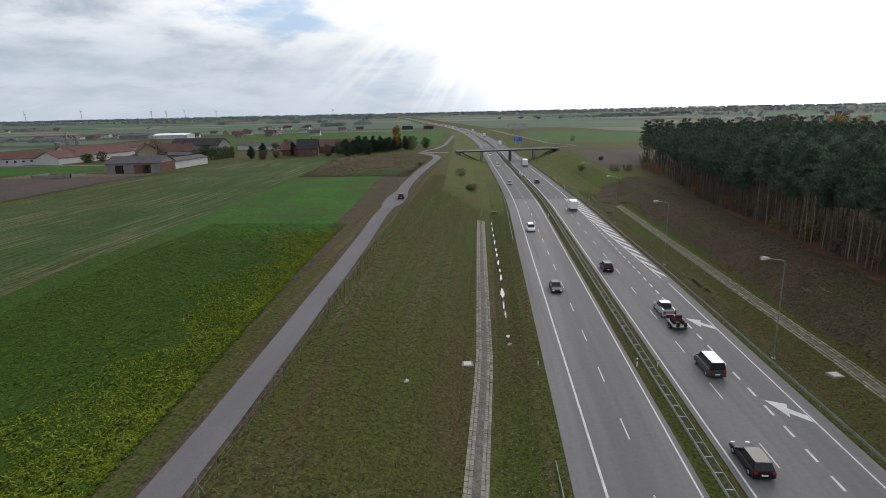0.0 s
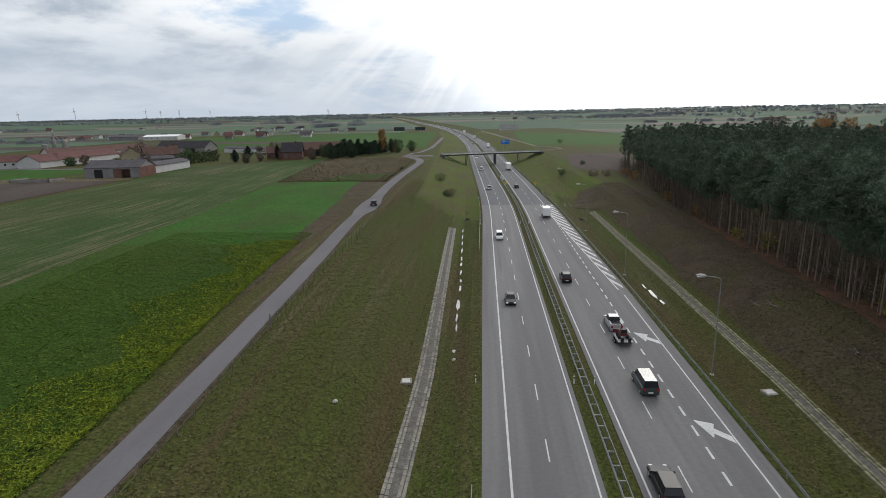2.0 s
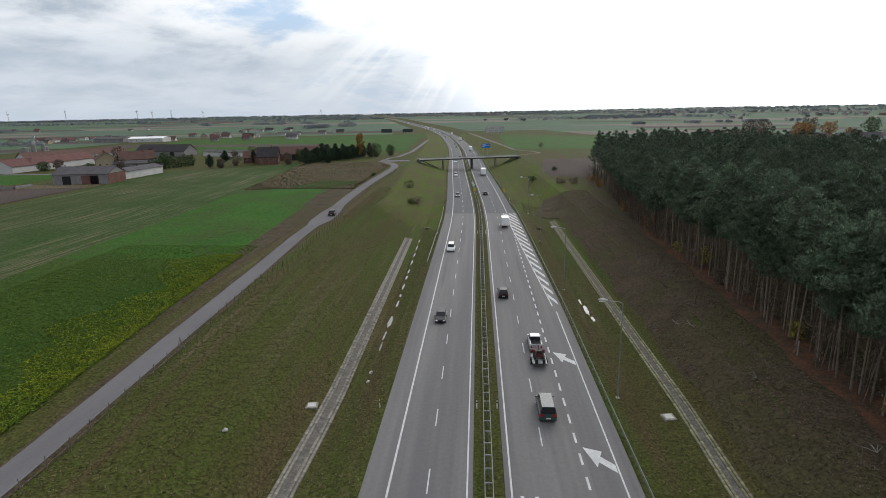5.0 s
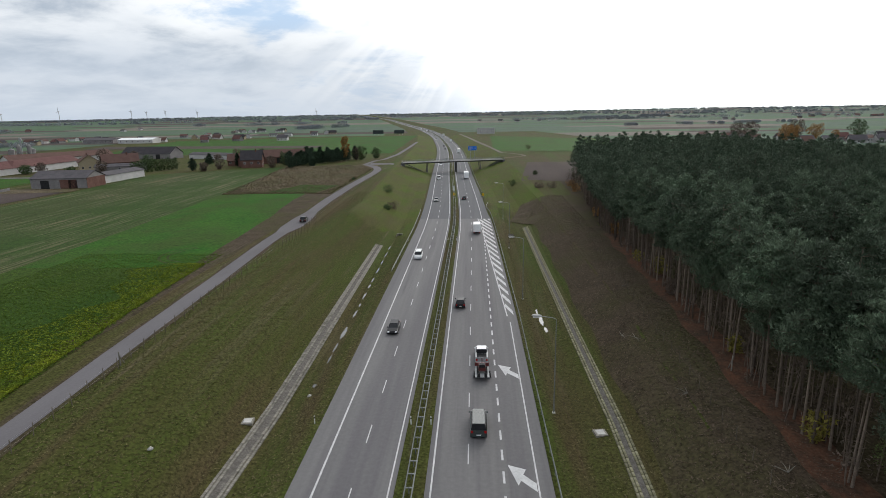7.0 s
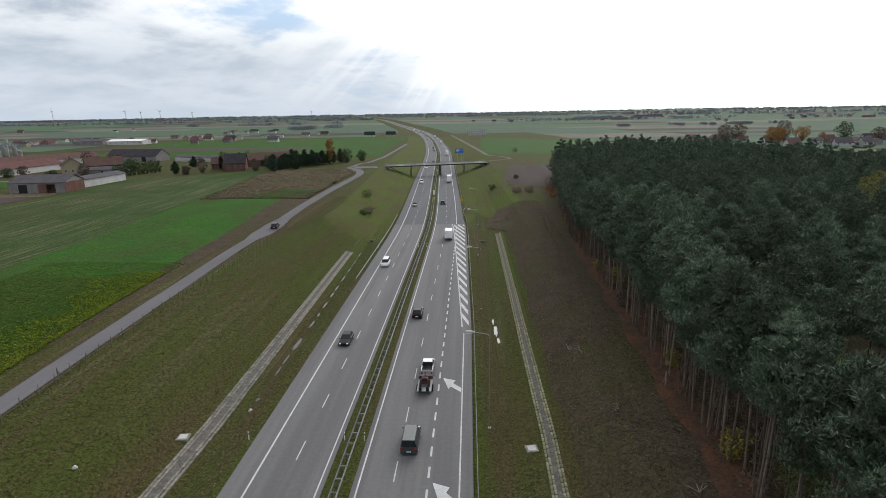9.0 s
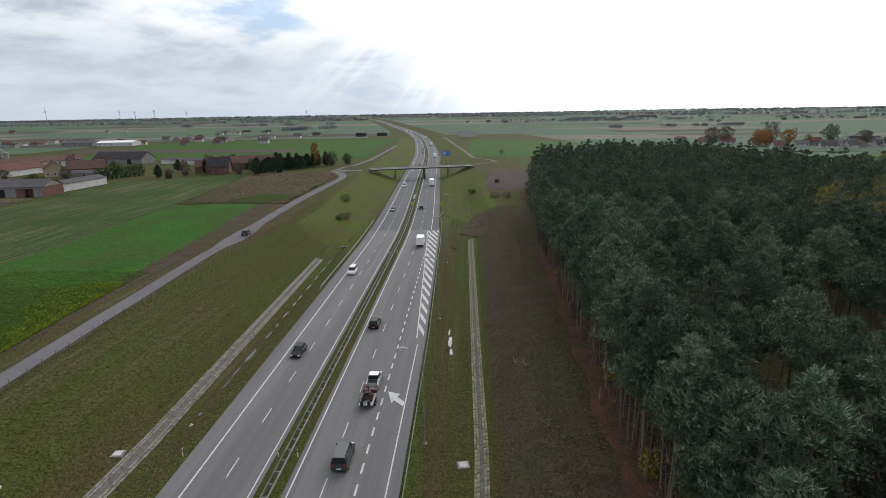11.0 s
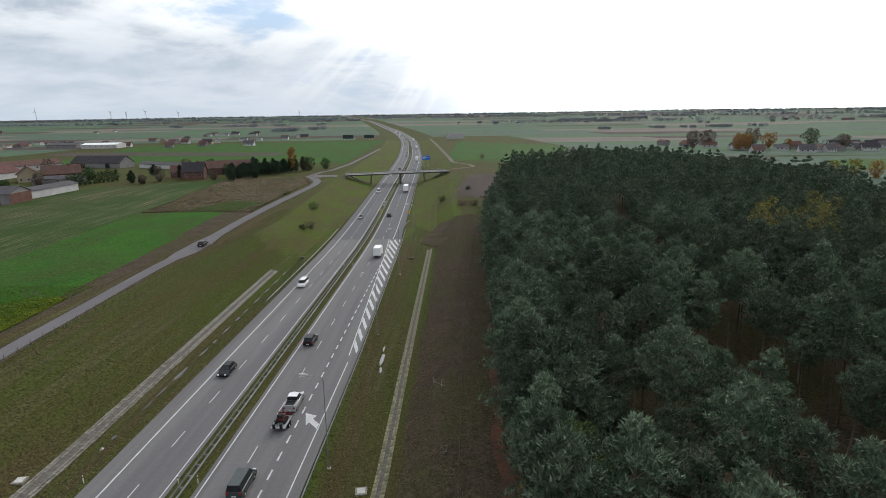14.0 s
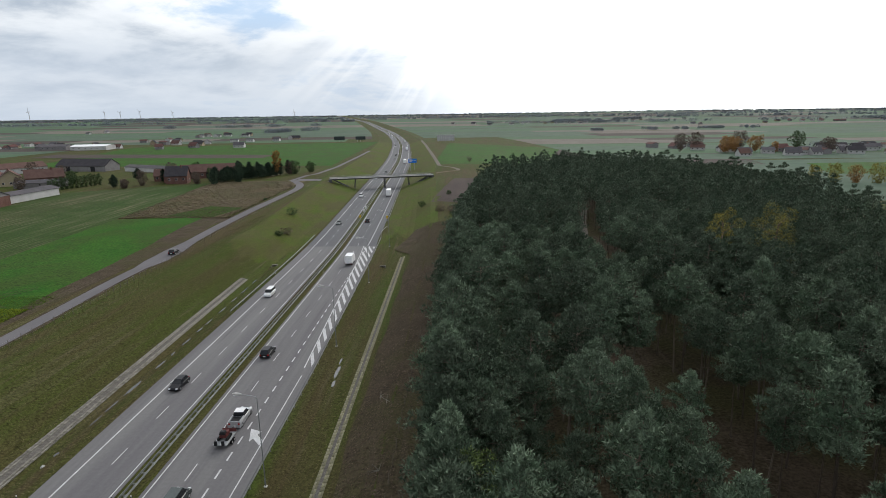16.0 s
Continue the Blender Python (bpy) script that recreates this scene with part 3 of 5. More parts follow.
    prof = [(0.02, 0.44), (0.07, 0.50), (0.0, 0.58), (0.0, 0.62), (0.07, 0.70), (0.02, 0.76), (-0.02, 0.76), (-0.02, 0.44)]
    for side in ((-0.36, 0.36) if double else (0.0,)):
        sg = -1 if side < 0 else 1
        v, f, m = [], [], len(prof)
        for p, q in zip(P, nrm):
            for a, z in prof:
                v.append((p[0] + q[0] * (side + a * sg), p[1] + q[1] * (side + a * sg), p[2] + z))
        for i in range(len(P) - 1):
            for j in range(m):
                f.append((i * m + j, i * m + (j + 1) % m, (i + 1) * m + (j + 1) % m, (i + 1) * m + j))
        part("beam", (v, f), "rail", ob)
    run = np.concatenate([[0], np.cumsum(np.linalg.norm(np.diff(P[:, :2], axis=0), axis=1))])
    post = mesh_of("post", Geo().box(-0.05, -0.04, -0.2, 0.05, 0.04, 0.74), "rail")
    bar = mesh_of("spacer", Geo().box(-0.36, -0.06, 0.62, 0.36, 0.06, 0.72), "rail")
    count = min(int(run[-1] / post_step), 110)
    for k in range(count + 1):
        s = k * post_step
        c = [float(np.interp(s, run, P[:, i])) for i in range(3)]
        yaw = float(np.interp(s, run, np.degrees(np.arctan2(-d[:, 0], d[:, 1]))))
        for me in ((post, bar) if double else (post,)):
            o = new(me.name.split(".")[0], me)
            o.parent = ob
            o.matrix_basis = pose(*c, 0, 0, yaw)
    return ob


def along(off, ys, z=0.0):
    ys = np.array(ys, float)
    off = np.broadcast_to(off, ys.shape)
    x = median_x(ys) + off
    return np.stack([x, ys, land(off, ys) + z], 1)


barrier("guard_rail", "double-sided galvanised guard rail along the grassy reserve", along(0.0, list(np.arange(-24, 420, 6)) + steps(420, 1400, 12, 1.05)), True, 2.2)
barrier("guard_rail", "galvanised guard rail behind the merging lane", along(np.interp(np.arange(-24, 229, 4), [-30, 98, 180, 208, 218, 228], [14.85, 14.55, 13.15, 12.8, 11.9, 13.4]), np.arange(-24, 229, 4)), False, 4.0)
barrier("guard_rail", "guard rail along the hard shoulder before the bridge", along(-12.9, np.arange(128, 216, 4)), False, 4.0)
low = along(-13.0, np.arange(14, 46, 4.0))
low[-3:, 2] -= np.array([0.15, 0.4, 0.7])
barrier("guard_rail", "short guard rail sunk into the verge at its end", low, False, 4.0)
barrier("guard_rail", "far guard rail along the bend of the motorway", along(12.6, list(np.arange(240, 420, 6)) + steps(420, 900, 10, 1.05)), False, 6.0)

# ---- paved drains ----
def drain(name, centre, ys, label, side_w=0.75, mid_w=0.7, slab="slab"):
    """Two rows of small concrete slabs with a gravelled bed between them."""
    ob = tagged(new(name), label, "drain", kind="structure")
    cx = lambda y: np.interp(y, centre[0], centre[1])
    Y = np.array(ys)
    bed = sheet(lambda u, y: cx(y) + u, [-mid_w / 2 - 0.05, 0, mid_w / 2 + 0.05], ys, 0.05)
    part("bed", bed, "gravel", ob)
    tile = mesh_of("slab", Geo().box(-side_w / 4 + 0.012, -0.38, -0.1, side_w / 4 - 0.012, 0.38, 0.06, 0.012), slab)
    y, k, rest = ys[0], 0, Geo()
    r = random.Random(2)
    while y < ys[-1]:
        x = float(cx(y))
        yaw = math.degrees(math.atan2(-(float(cx(y + 1)) - float(cx(y - 1))), 2))
        for s in (-1, 1):
            for col in (0.25, 0.75):
                px = x + s * (mid_w / 2 + side_w * col)
                z = float(ground_z(px, y)) + 0.05 + r.uniform(-0.02, 0.025)
                if y < 44.0 or k > 290:
                    rest.box(px - side_w / 4 + 0.012, y - 0.38, z - 0.1, px + side_w / 4 - 0.012, y + 0.38, z + 0.06, 0.012)
                else:
                    o = new("slab", tile)
                    o.parent = ob
                    o.matrix_basis = pose(px, y, z, r.uniform(-2, 2), r.uniform(-2, 2), yaw + r.uniform(-2, 2))
                    k += 1
        y += 0.8
    tagged(part("slab_rows", rest, slab, ob), kind="stuff")
    return ob


drain("drain", ([0, 37, 58, 66, 90, 160], [-24.3, -24.1, -23.6, -23.5, -23.9, -25.0]), list(np.arange(10, 160, 2.0)), "narrow paved drain of concrete slabs in the grass")
drain("drain", ([0, 48, 62, 90, 182], [18.8, 18.8, 19.1, 18.9, 18.5]), list(np.arange(10, 182, 2.0)), "narrow paved drain of concrete slabs below the wood", 0.62, 0.5, "mossy")


def puddle(x, y, length, width, seed):
    r = random.Random(seed)
    z = float(ground_z(x, y)) + 0.09
    pts = []
    for k in range(18):
        a = 2 * math.pi * k / 18
        q = 0.75 + 0.5 * r.random()
        pts.append((x + math.cos(a) * width / 2 * q, y + math.sin(a) * length / 2 * q, z))
    ob = setting("puddle", (pts, [tuple(range(18))]), "water", "still water lying in the roadside ditch", "puddle")
    ob["kind"] = "structure"


for k, (x, y, l, w) in enumerate([(-20.5, 92.5, 5.5, 0.6), (-20.45, 86, 4, 0.3), (-20.3, 81.5, 3, 0.25), (-20.5, 102, 4, 0.4), (-20.6, 107, 2, 0.4), (-20.8, 113, 4, 0.35), (-21.0, 120, 3, 0.4), (-21.1, 125, 4, 0.35), (-21.3, 133, 5, 0.35), (-21.5, 141, 4, 0.35), (-21.7, 149, 5, 0.3), (-21.9, 157, 4, 0.3), (-20.2, 72.5, 1.2, 0.5), (14.0, 102.5, 3, 0.35), (14.3, 97.8, 5, 0.7), (14.6, 93.2, 2.6, 0.5)]):
    puddle(x, y, l, w, k)


def slab_cover(x, y):
    ob = thing("manhole_cover", "pale square concrete manhole cover in the grass", "manhole", "manhole covers")
    z = float(ground_z(x, y))
    part("collar", Geo().box(-0.75, -0.75, -0.4, 0.75, 0.75, 0.16, 0.05), "slab", ob)
    part("lid", Geo().box(-0.5, -0.5, 0.15, 0.5, 0.5, 0.22, 0.04), "pale", ob, "pale worn lid")
    ob.matrix_basis = pose(x, y, z, 0, 0, 8)


slab_cover(-25.6, 62)
slab_cover(16.9, 60.5)
for k, (x, y) in enumerate([(-31.9, 51.7), (-20.3, 69.5)]):
    g = Geo()
    g.tube([(0, 0, -0.05), (0.25, 0, 0.12), (0.5, 0.05, 0.05)], [0.16, 0.24, 0.12], 7)
    o = tagged(new("stone", mesh_of("stone", g, "pale")), "pale field stone lying in the grass", "stone")
    o.matrix_basis = pose(x, y, float(ground_z(x, y)) + 0.05, 0, 0, 20 * k)

# ---- culvert heads ----
for x, y in ((-21.0, 173.2), (13.4, 169.8)):
    ob = thing("culvert_head", "small concrete culvert head wall in the ditch", "culvert", "culvert heads")
    part("wall", Geo().box(-0.85, -0.15, -0.6, 0.85, 0.15, 0.42, 0.03), "slab", ob)
    # the pipe's end is solid, its dark colour standing in for shade inside
    part("pipe", Geo().tube([(0, -0.2, 0.0), (0, 0.2, 0.0)], [0.28, 0.28], 14), "dark", ob)
    part("coping", Geo().box(-0.95, -0.22, 0.42, 0.95, 0.22, 0.52, 0.03), "slab", ob)
    for q in (-1, 1):
        part("wing_wall", Geo().box(q * 0.9 - 0.09, -1.1, -0.5, q * 0.9 + 0.09, -0.1, 0.25, 0.02), "slab", ob)
    ob.matrix_basis = pose(x, y, float(ground_z(x, y)))

# ---- service road ----
SERV_Y = [-30, 30, 60, 97, 140, 165, 205, 248, 280, 302, 318, 330, 345]
SERV_X = [-45.2, -46.2, -46.6, -47.5, -50.3, -50.4, -51.9, -51.6, -50.4, -49.6, -51.5, -56.0, -64.0]


def serv_x(y):
    return (np.interp(y - 6, SERV_Y, SERV_X) + np.interp(y, SERV_Y, SERV_X) + np.interp(y + 6, SERV_Y, SERV_X)) / 3


def serv_w(y):
    return np.interp(y, [0, 150, 158, 170, 182, 300, 330], [1.58, 1.68, 3.0, 3.0, 1.9, 1.9, 2.4])


setting("service_road", sheet(lambda u, y: serv_x(y) + u * serv_w(y), np.linspace(-1, 1, 5), list(np.arange(-30, 346, 2.5)), 0.13), "service", "narrow grey asphalt service road with a passing place", "road")
setting("service_verge", sheet(lambda u, y: serv_x(y) + u * (serv_w(y) + 0.7) + 0.3 * np.sin(y * 0.31), np.linspace(-1, 1, 7), list(np.arange(-30, 346, 2.5)), 0.08), "soil", "trodden brown earth along the service road", "road verge")
TRACK = ([340, 372, 380, 432, 523, 640], [-64, -62, -58, -55, -57, -61])
setting("farm_track", sheet(lambda u, y: np.interp(y, *TRACK) + u * 1.6, [-1, 0, 1], list(np.arange(342, 640, 6.0)), 0.2), "service", "pale farm track climbing past the bridge", "road")
# bridge approach roads
setting("bridge_road", patch([(-62, 352), (-60, 340), (-41, 340.5), (-41, 347.5)], 0.22), "service", "asphalt approach road to the bridge", "road")
setting("bridge_road_east", patch([(19, 371), (37, 392), (36, 397), (18, 379)], 0.22), "weeds", "earth approach road to the bridge", "road")
TRACK_E = ([394, 402, 416, 434, 550, 750, 900], [36, 37, 33.5, 22.5, 12.7, -5, -20])
setting("farm_track_east", sheet(lambda u, y: np.interp(y, *TRACK_E) + u * 1.5, [-1, 0, 1], list(np.arange(394, 900, 4.0)), 0.2), "stubble", "pale sandy farm track running up beside the motorway", "road")


# ---- bridge ----
def bridge():
    ob = thing("road_bridge", "slender concrete overpass with slanting legs over the motorway", "bridge")
    L = 63.5
    part("deck", Geo().prism([(-3.6, 0), (3.6, 0), (3.6, 0.28), (3.0, 0.3), (2.2, -0.55), (-2.2, -0.55), (-3.0, 0.3), (-3.6, 0.28)][::-1], "x", -L / 2, L / 2), "deck", ob)
    part("carriageway", Geo().box(-L / 2, -3.0, 0.3, L / 2, 3.0, 0.36), "asphalt", ob, "grey asphalt surface")
    for s in (-1, 1):
        part("kerb", Geo().box(-L / 2, s * 3.3 - 0.3, 0.28, L / 2, s * 3.3 + 0.3, 0.5, 0.02), "pale", ob)
        rail = part("railing", Geo().box(-L / 2, s * 3.45 - 0.04, 1.42, L / 2, s * 3.45 + 0.04, 1.5).box(-L / 2, s * 3.45 - 0.03, 0.95, L / 2, s * 3.45 + 0.03, 1.0), "rail", ob)
        me = mesh_of("baluster", Geo().box(-0.04, -0.04, 0.48, 0.04, 0.04, 1.42), "rail")
        for k in range(33):
            o = new("baluster", me)
            o.parent = rail
            o.matrix_basis = pose(-L / 2 + 0.5 + k * 1.95, s * 3.45, 0)
    for s in (-1, 1):
        for y in (-1.6, 1.6):
            part("leg", Geo().tube([(s * 17.5, y, -6.6), (s * 29.5, y, -0.6)], [0.28, 0.34], 4), "deck", ob)
            part("leg", Geo().tube([(s * 17.0, y, -6.8), (s * 16.4, y, -0.6)], [0.26, 0.26], 4), "deck", ob)
        part("abutment", Geo().box(s * 31.4 - 0.8, -3.6, -2.2, s * 31.4 + 0.8, 3.6, 0.0), "deck", ob)
    for y in (-1.7, 0, 1.7):
        part("pier", Geo().tube([(1.5, y, -7.2), (1.5, y, -0.7)], [0.4, 0.4], 10), "deck", ob)
    ob.matrix_basis = pose(-10.4, 353.0, 6.75, 0, 0, 15.5)


bridge()


# ---- street lamps ----
def street_lamp():
    ob = thing("street_lamp", "slim grey street lamp with a flat head on a short arm", "street lamp", "lamps along the merging lane")
    part("base", Geo().box(-0.22, -0.22, -0.3, 0.22, 0.22, 0.12, 0.03), "pale", ob)
    part("pole", Geo().tube([(0, 0, 0), (0, 0, 1.2), (0, 0, 1.25), (0, 0, 12.30)], [0.10, 0.10, 0.072, 0.05], 10), "rail", ob)
    part("arm", Geo().tube([(0, 0, 12.10), (-0.1, 0, 12.40), (-0.5, 0, 12.55), (-2.0, 0, 12.75)], [0.055, 0.05, 0.045, 0.04], 8), "steel", ob)
    head = Geo()
    head.tube([(-1.75, 0, 12.73), (-2.0, 0, 12.76), (-2.5, 0, 12.82), (-2.95, 0, 12.86)], [0.07, 0.17, 0.2, 0.06], 10)
    lamp = part("head", head, "pale", ob, "pale flat lamp head")
    part("lens", Geo().box(-2.8, -0.12, 12.60, -2.1, 0.12, 12.66, 0.02), "head", lamp)
    return ob


first = street_lamp()
LAMPS = [(12.1, 64.9), (11.9, 108.8), (11.8, 152.5), (12.3, 196.5), (12.2, 21.0)]
first.matrix_basis = pose(*LAMPS[0], float(ground_z(*LAMPS[0])))
for x, y in LAMPS[1:]:
    copy_thing(first, pose(x, y, float(ground_z(x, y))))

# ---- trees ----
def leaf_cloud(centres, radii, per, size, seed, flat=0.6, up=0.5, slim=0.3):
    """Many small pointed leaves round the centres: the clumps of a crown, as arrays."""
    r = np.random.default_rng(seed)
    C = np.repeat(np.asarray(centres, float), per, axis=0)
    R = np.repeat(np.asarray(radii, float), per)
    d = r.normal(size=C.shape)
    d /= np.linalg.norm(d, axis=1)[:, None]
    P = C + d * (R * r.uniform(0.35, 1.0, len(R)) ** 0.6)[:, None] * np.array([1, 1, flat])
    a = d + r.normal(size=C.shape) * 0.6 + np.array([0, 0, up])
    a /= np.linalg.norm(a, axis=1)[:, None]
    b = np.cross(a, r.normal(size=C.shape))
    b /= np.linalg.norm(b, axis=1)[:, None]
    s = (size * r.uniform(0.6, 1.4, len(R)))[:, None]
    v = np.stack([P - a * s * 0.3 + b * s * slim, P + a * s, P - a * s * 0.3 - b * s * slim], 1)
    return v


def cloud_mesh(v):
    n, m = v.shape[:2]
    return v.reshape(-1, 3).tolist(), np.arange(n * m).reshape(n, m).tolist()


def pine_pads(h, spread, r, whorls, arms, pads, bare=0.5):
    """A pine's needle pads, whorl by whorl along rising branches: centres, sizes and the branches' lines."""
    cs, rs, arms_out = [], [], []
    for i in range(whorls):
        u = (i + r.uniform(-0.25, 0.25)) / (whorls - 1)
        z = h * (bare + (0.96 - bare) * min(1.0, max(0.0, u)))
        reach = spread * float(np.interp(u, [0, 0.2, 0.5, 0.8, 1], [0.62, 1.0, 0.88, 0.52, 0.14]))
        count = arms if u < 0.85 else max(2, arms - 2)
        a0 = r.uniform(0, 6.3)
        for k in range(count):
            a = a0 + 6.283 * k / count + r.uniform(-0.35, 0.35)
            L, rise = reach * r.uniform(0.6, 1.12), r.uniform(0.12, 0.45)
            for j in range(pads):
                q = 1.0 if pads == 1 else 0.48 + 0.52 * j / (pads - 1)
                b = a + r.uniform(-0.25, 0.25)
                cs.append((math.cos(b) * L * q, math.sin(b) * L * q, z + L * q * rise + r.uniform(-0.15, 0.2)))
                rs.append(spread * r.uniform(0.17, 0.29) * (0.75 + 0.35 * (1 - u)))
            arms_out.append(((0, 0, z - 0.1), (math.cos(a) * L, math.sin(a) * L, z + L * rise)))
    cs.append((0, 0, h * 0.985))
    rs.append(spread * 0.2)
    return cs, rs, arms_out


def pine(seed):
    r = random.Random(seed)
    h, spread = r.uniform(13.5, 18.5), r.uniform(2.4, 3.6)
    ob = thing("pine_tree", "tall Scots pine with a bare stem and blue-green crown", "pine tree", "pine wood")
    lean = (r.uniform(-0.7, 0.7), r.uniform(-0.7, 0.7))
    at = lambda z: (lean[0] * z / h, lean[1] * z / h, z)
    shift = lambda p: (p[0] + lean[0] * p[2] / h, p[1] + lean[1] * p[2] / h, p[2])
    cs, rs, arms = pine_pads(h, spread, r, 9, 5, 3, r.uniform(0.56, 0.66))
    cs = [shift(c) for c in cs]
    t = Geo()
    t.tube([at(-0.4), at(h * 0.3), at(h * 0.65), at(h * 0.97)], [0.14, 0.11, 0.08, 0.025], 7)
    for p, q in arms:
        t.tube([shift(p), shift(q)], [0.05, 0.015], 3)
    for k in range(9):
        z, a = h * r.uniform(0.2, 0.5), r.uniform(0, 6.3)
        t.tube([at(z), (math.cos(a) * r.uniform(0.5, 1.6) + at(z)[0], math.sin(a) * r.uniform(0.5, 1.6) + at(z)[1], z + r.uniform(-0.2, 0.5))], [0.025, 0.008], 3)
    part("trunk", t, "bark", ob)
    part("crown", cloud_mesh(leaf_cloud(cs, rs, 46, 0.27, seed, 0.55, 0.9, 0.24)), "pine", ob)
    return ob


WOOD = [(34.6, 8), (35.0, 45), (35.2, 80), (37.2, 155), (41.0, 205), (45.5, 250), (54, 290), (104, 348), (140, 335), (160, 291), (177, 232), (158, 163), (152, 100), (150, 8)]


def inside(x, y, poly):
    hit, j = False, len(poly) - 1
    for i in range(len(poly)):
        (xi, yi), (xj, yj) = poly[i], poly[j]
        if (yi > y) != (yj > y) and x < (xj - xi) * (y - yi) / (yj - yi) + xi:
            hit = not hit
        j = i
    return hit


RIDE = ([0, 60, 80, 121, 149, 176, 208, 300, 400], [61, 63.0, 64.4, 66.6, 71.0, 76.0, 82.0, 104, 126])


setting("forest_ride", sheet(lambda u, y: np.interp(y, *RIDE) + u * 1.3, [-1, 0, 1], list(np.arange(118, 240, 4.0)), 0.16), "stubble", "pale sandy ride through the pine wood", "road")


def plant_wood():
    r = random.Random(11)
    spots = []
    y = 8.0
    while y < 350:
        x = 34.0 + r.uniform(0, 2)
        while x < 180:
            px, py = x + r.uniform(-1.2, 1.2), y + r.uniform(-1.2, 1.2)
            gap = abs(px - float(np.interp(py, *RIDE)))
            if inside(px, py, WOOD) and (gap > (3.5 if py < 125 else 2.8) or py > 200):
                spots.append((px, py))
            x += 5.0
        y += 4.9
    # a denser row of stems along the open edge
    for k in range(110):
        y = 10 + k * 1.8
        x = float(np.interp(y, [8, 45, 80, 155, 205], [34.6, 35.0, 35.2, 37.2, 42.5])) + r.uniform(-0.3, 1.2)
        spots.append((x, y + r.uniform(-1, 1)))
    kinds = [pine(20 + k) for k in range(8)]
    near = [p for p in spots if p[0] < 90 and p[1] < 130]
    near.sort(key=lambda p: (p[0] - 35) + 0.25 * p[1])
    near = near[:300]
    taken = set(near)
    for k, (x, y) in enumerate(near):
        s = r.uniform(0.74, 1.14)
        m = pose(x, y, float(ground_z(x, y)) - 0.05, 0, 0, r.uniform(0, 360)) @ Matrix.Scale(s, 4)
        if k < len(kinds):
            kinds[k].matrix_basis = m
        else:
            c = copy_thing(kinds[k % len(kinds)], Matrix())
            c.matrix_basis = m
    # the rest of the wood, joined
    V, T = [], Geo()
    for k, (x, y) in enumerate(p for p in spots if p not in taken):
        q = random.Random(1000 + k)
        h, spread = q.uniform(11.0, 18.5), q.uniform(2.2, 3.6)
        z0 = float(ground_z(x, y))
        close = y < 190 and x < 130
        cs, rs, _ = pine_pads(h, spread, q, 7 if close else 5, 4, 2, 0.58)
        cs = [(a + x, b + y, c + z0) for a, b, c in cs]
        V.append(leaf_cloud(cs, [1.15 * e for e in rs], 34 if close else 20, 0.32 if close else 0.48, k, 0.55, 0.9, 0.26))
        T.tube([(x, y, z0 - 0.3), (x + q.uniform(-0.5, 0.5), y + q.uniform(-0.5, 0.5), z0 + h * 0.9)], [0.13, 0.035], 5)
    wood = tagged(new("pine_wood"), "dense wood of Scots pines with dark blue-green crowns", "pine wood", kind="stuff")
    tagged(part("crowns", cloud_mesh(np.concatenate(V)), "pine", wood), kind="stuff")
    tagged(part("stems", T, "bark", wood), kind="stuff")


plant_wood()


def undergrowth():
    """Thin bare saplings and brown brush along the open edge of the wood."""
    r = random.Random(31)
    T, cs, rs = Geo(), [], []
    for k in range(330):
        y = 12 + 200 * r.random()
        x = float(np.interp(y, [8, 45, 80, 155, 205], [34.6, 35.0, 35.2, 37.2, 42.5])) + r.uniform(-1.0, 5.0)
        z = float(ground_z(x, y))
        h = r.uniform(3, 11)
        dx, dy = r.uniform(-0.12, 0.12) * h, r.uniform(-0.12, 0.12) * h
        T.tube([(x, y, z - 0.2), (x + dx * 0.4, y + dy * 0.4, z + h * 0.5), (x + dx, y + dy, z + h)], [0.06, 0.045, 0.012], 4)
        for j in range(3):
            cs.append((x + dx * 0.8 + r.uniform(-0.8, 0.8), y + dy * 0.8 + r.uniform(-0.8, 0.8), z + h * r.uniform(0.15, 0.95)))
            rs.append(r.uniform(0.4, 0.9))
    ob = tagged(new("undergrowth"), "thin bare saplings and brown brush along the wood", "brush", kind="stuff")
    tagged(part("saplings", T, "twig", ob), kind="stuff")
    tagged(part("brush", cloud_mesh(leaf_cloud(cs, rs, 9, 0.28, 77, 0.9, 0.6)), "twig", ob), kind="stuff")


undergrowth()


def broadleaf(x, y, h, w, mat, seed, name="tree", label="tree", category="tree", stem=0.18, per=26, size=0.4):
    """A tapered trunk with limbs and a crown of leafy clumps."""
    r = random.Random(seed)
    ob = thing(name, label, category)
    cs, rs = [], []
    for k in range(26):
        u = (k + 0.5) / 26
        z = h * (stem + (1 - stem) * u) - 0.3
        reach = w / 2 * math.sin(math.pi * min(1, 0.22 + 0.75 * (1 - u))) * r.uniform(0.3, 1)
        a = k * 2.4
        cs.append((math.cos(a) * reach, math.sin(a) * reach, z))
        rs.append(w * r.uniform(0.13, 0.21))
    t = Geo().tube([(0, 0, -0.3), (0.05, 0, h * 0.4), (0, 0.05, h * 0.92)], [0.03 * h * 0.5, 0.02 * h * 0.5, 0.02], 7)
    for c in cs[::2] if stem > 0.01 else ():
        t.tube([(0, 0, max(0.2, c[2] - h * 0.12)), c], [0.008 * h, 0.01], 4)
    part("trunk", t, "bark", ob)
    part("crown", cloud_mesh(leaf_cloud(cs, rs, per, size, seed, 0.9, 0.3)), mat, ob)
    ob.matrix_basis = pose(x, y, float(ground_z(x, y)) - 0.02, 0, 0, r.uniform(0, 360))
    return ob


def conifer(x, y, h, w, seed, label):
    """A garden conifer: a straight stem with needle pads in tiers down to the ground."""
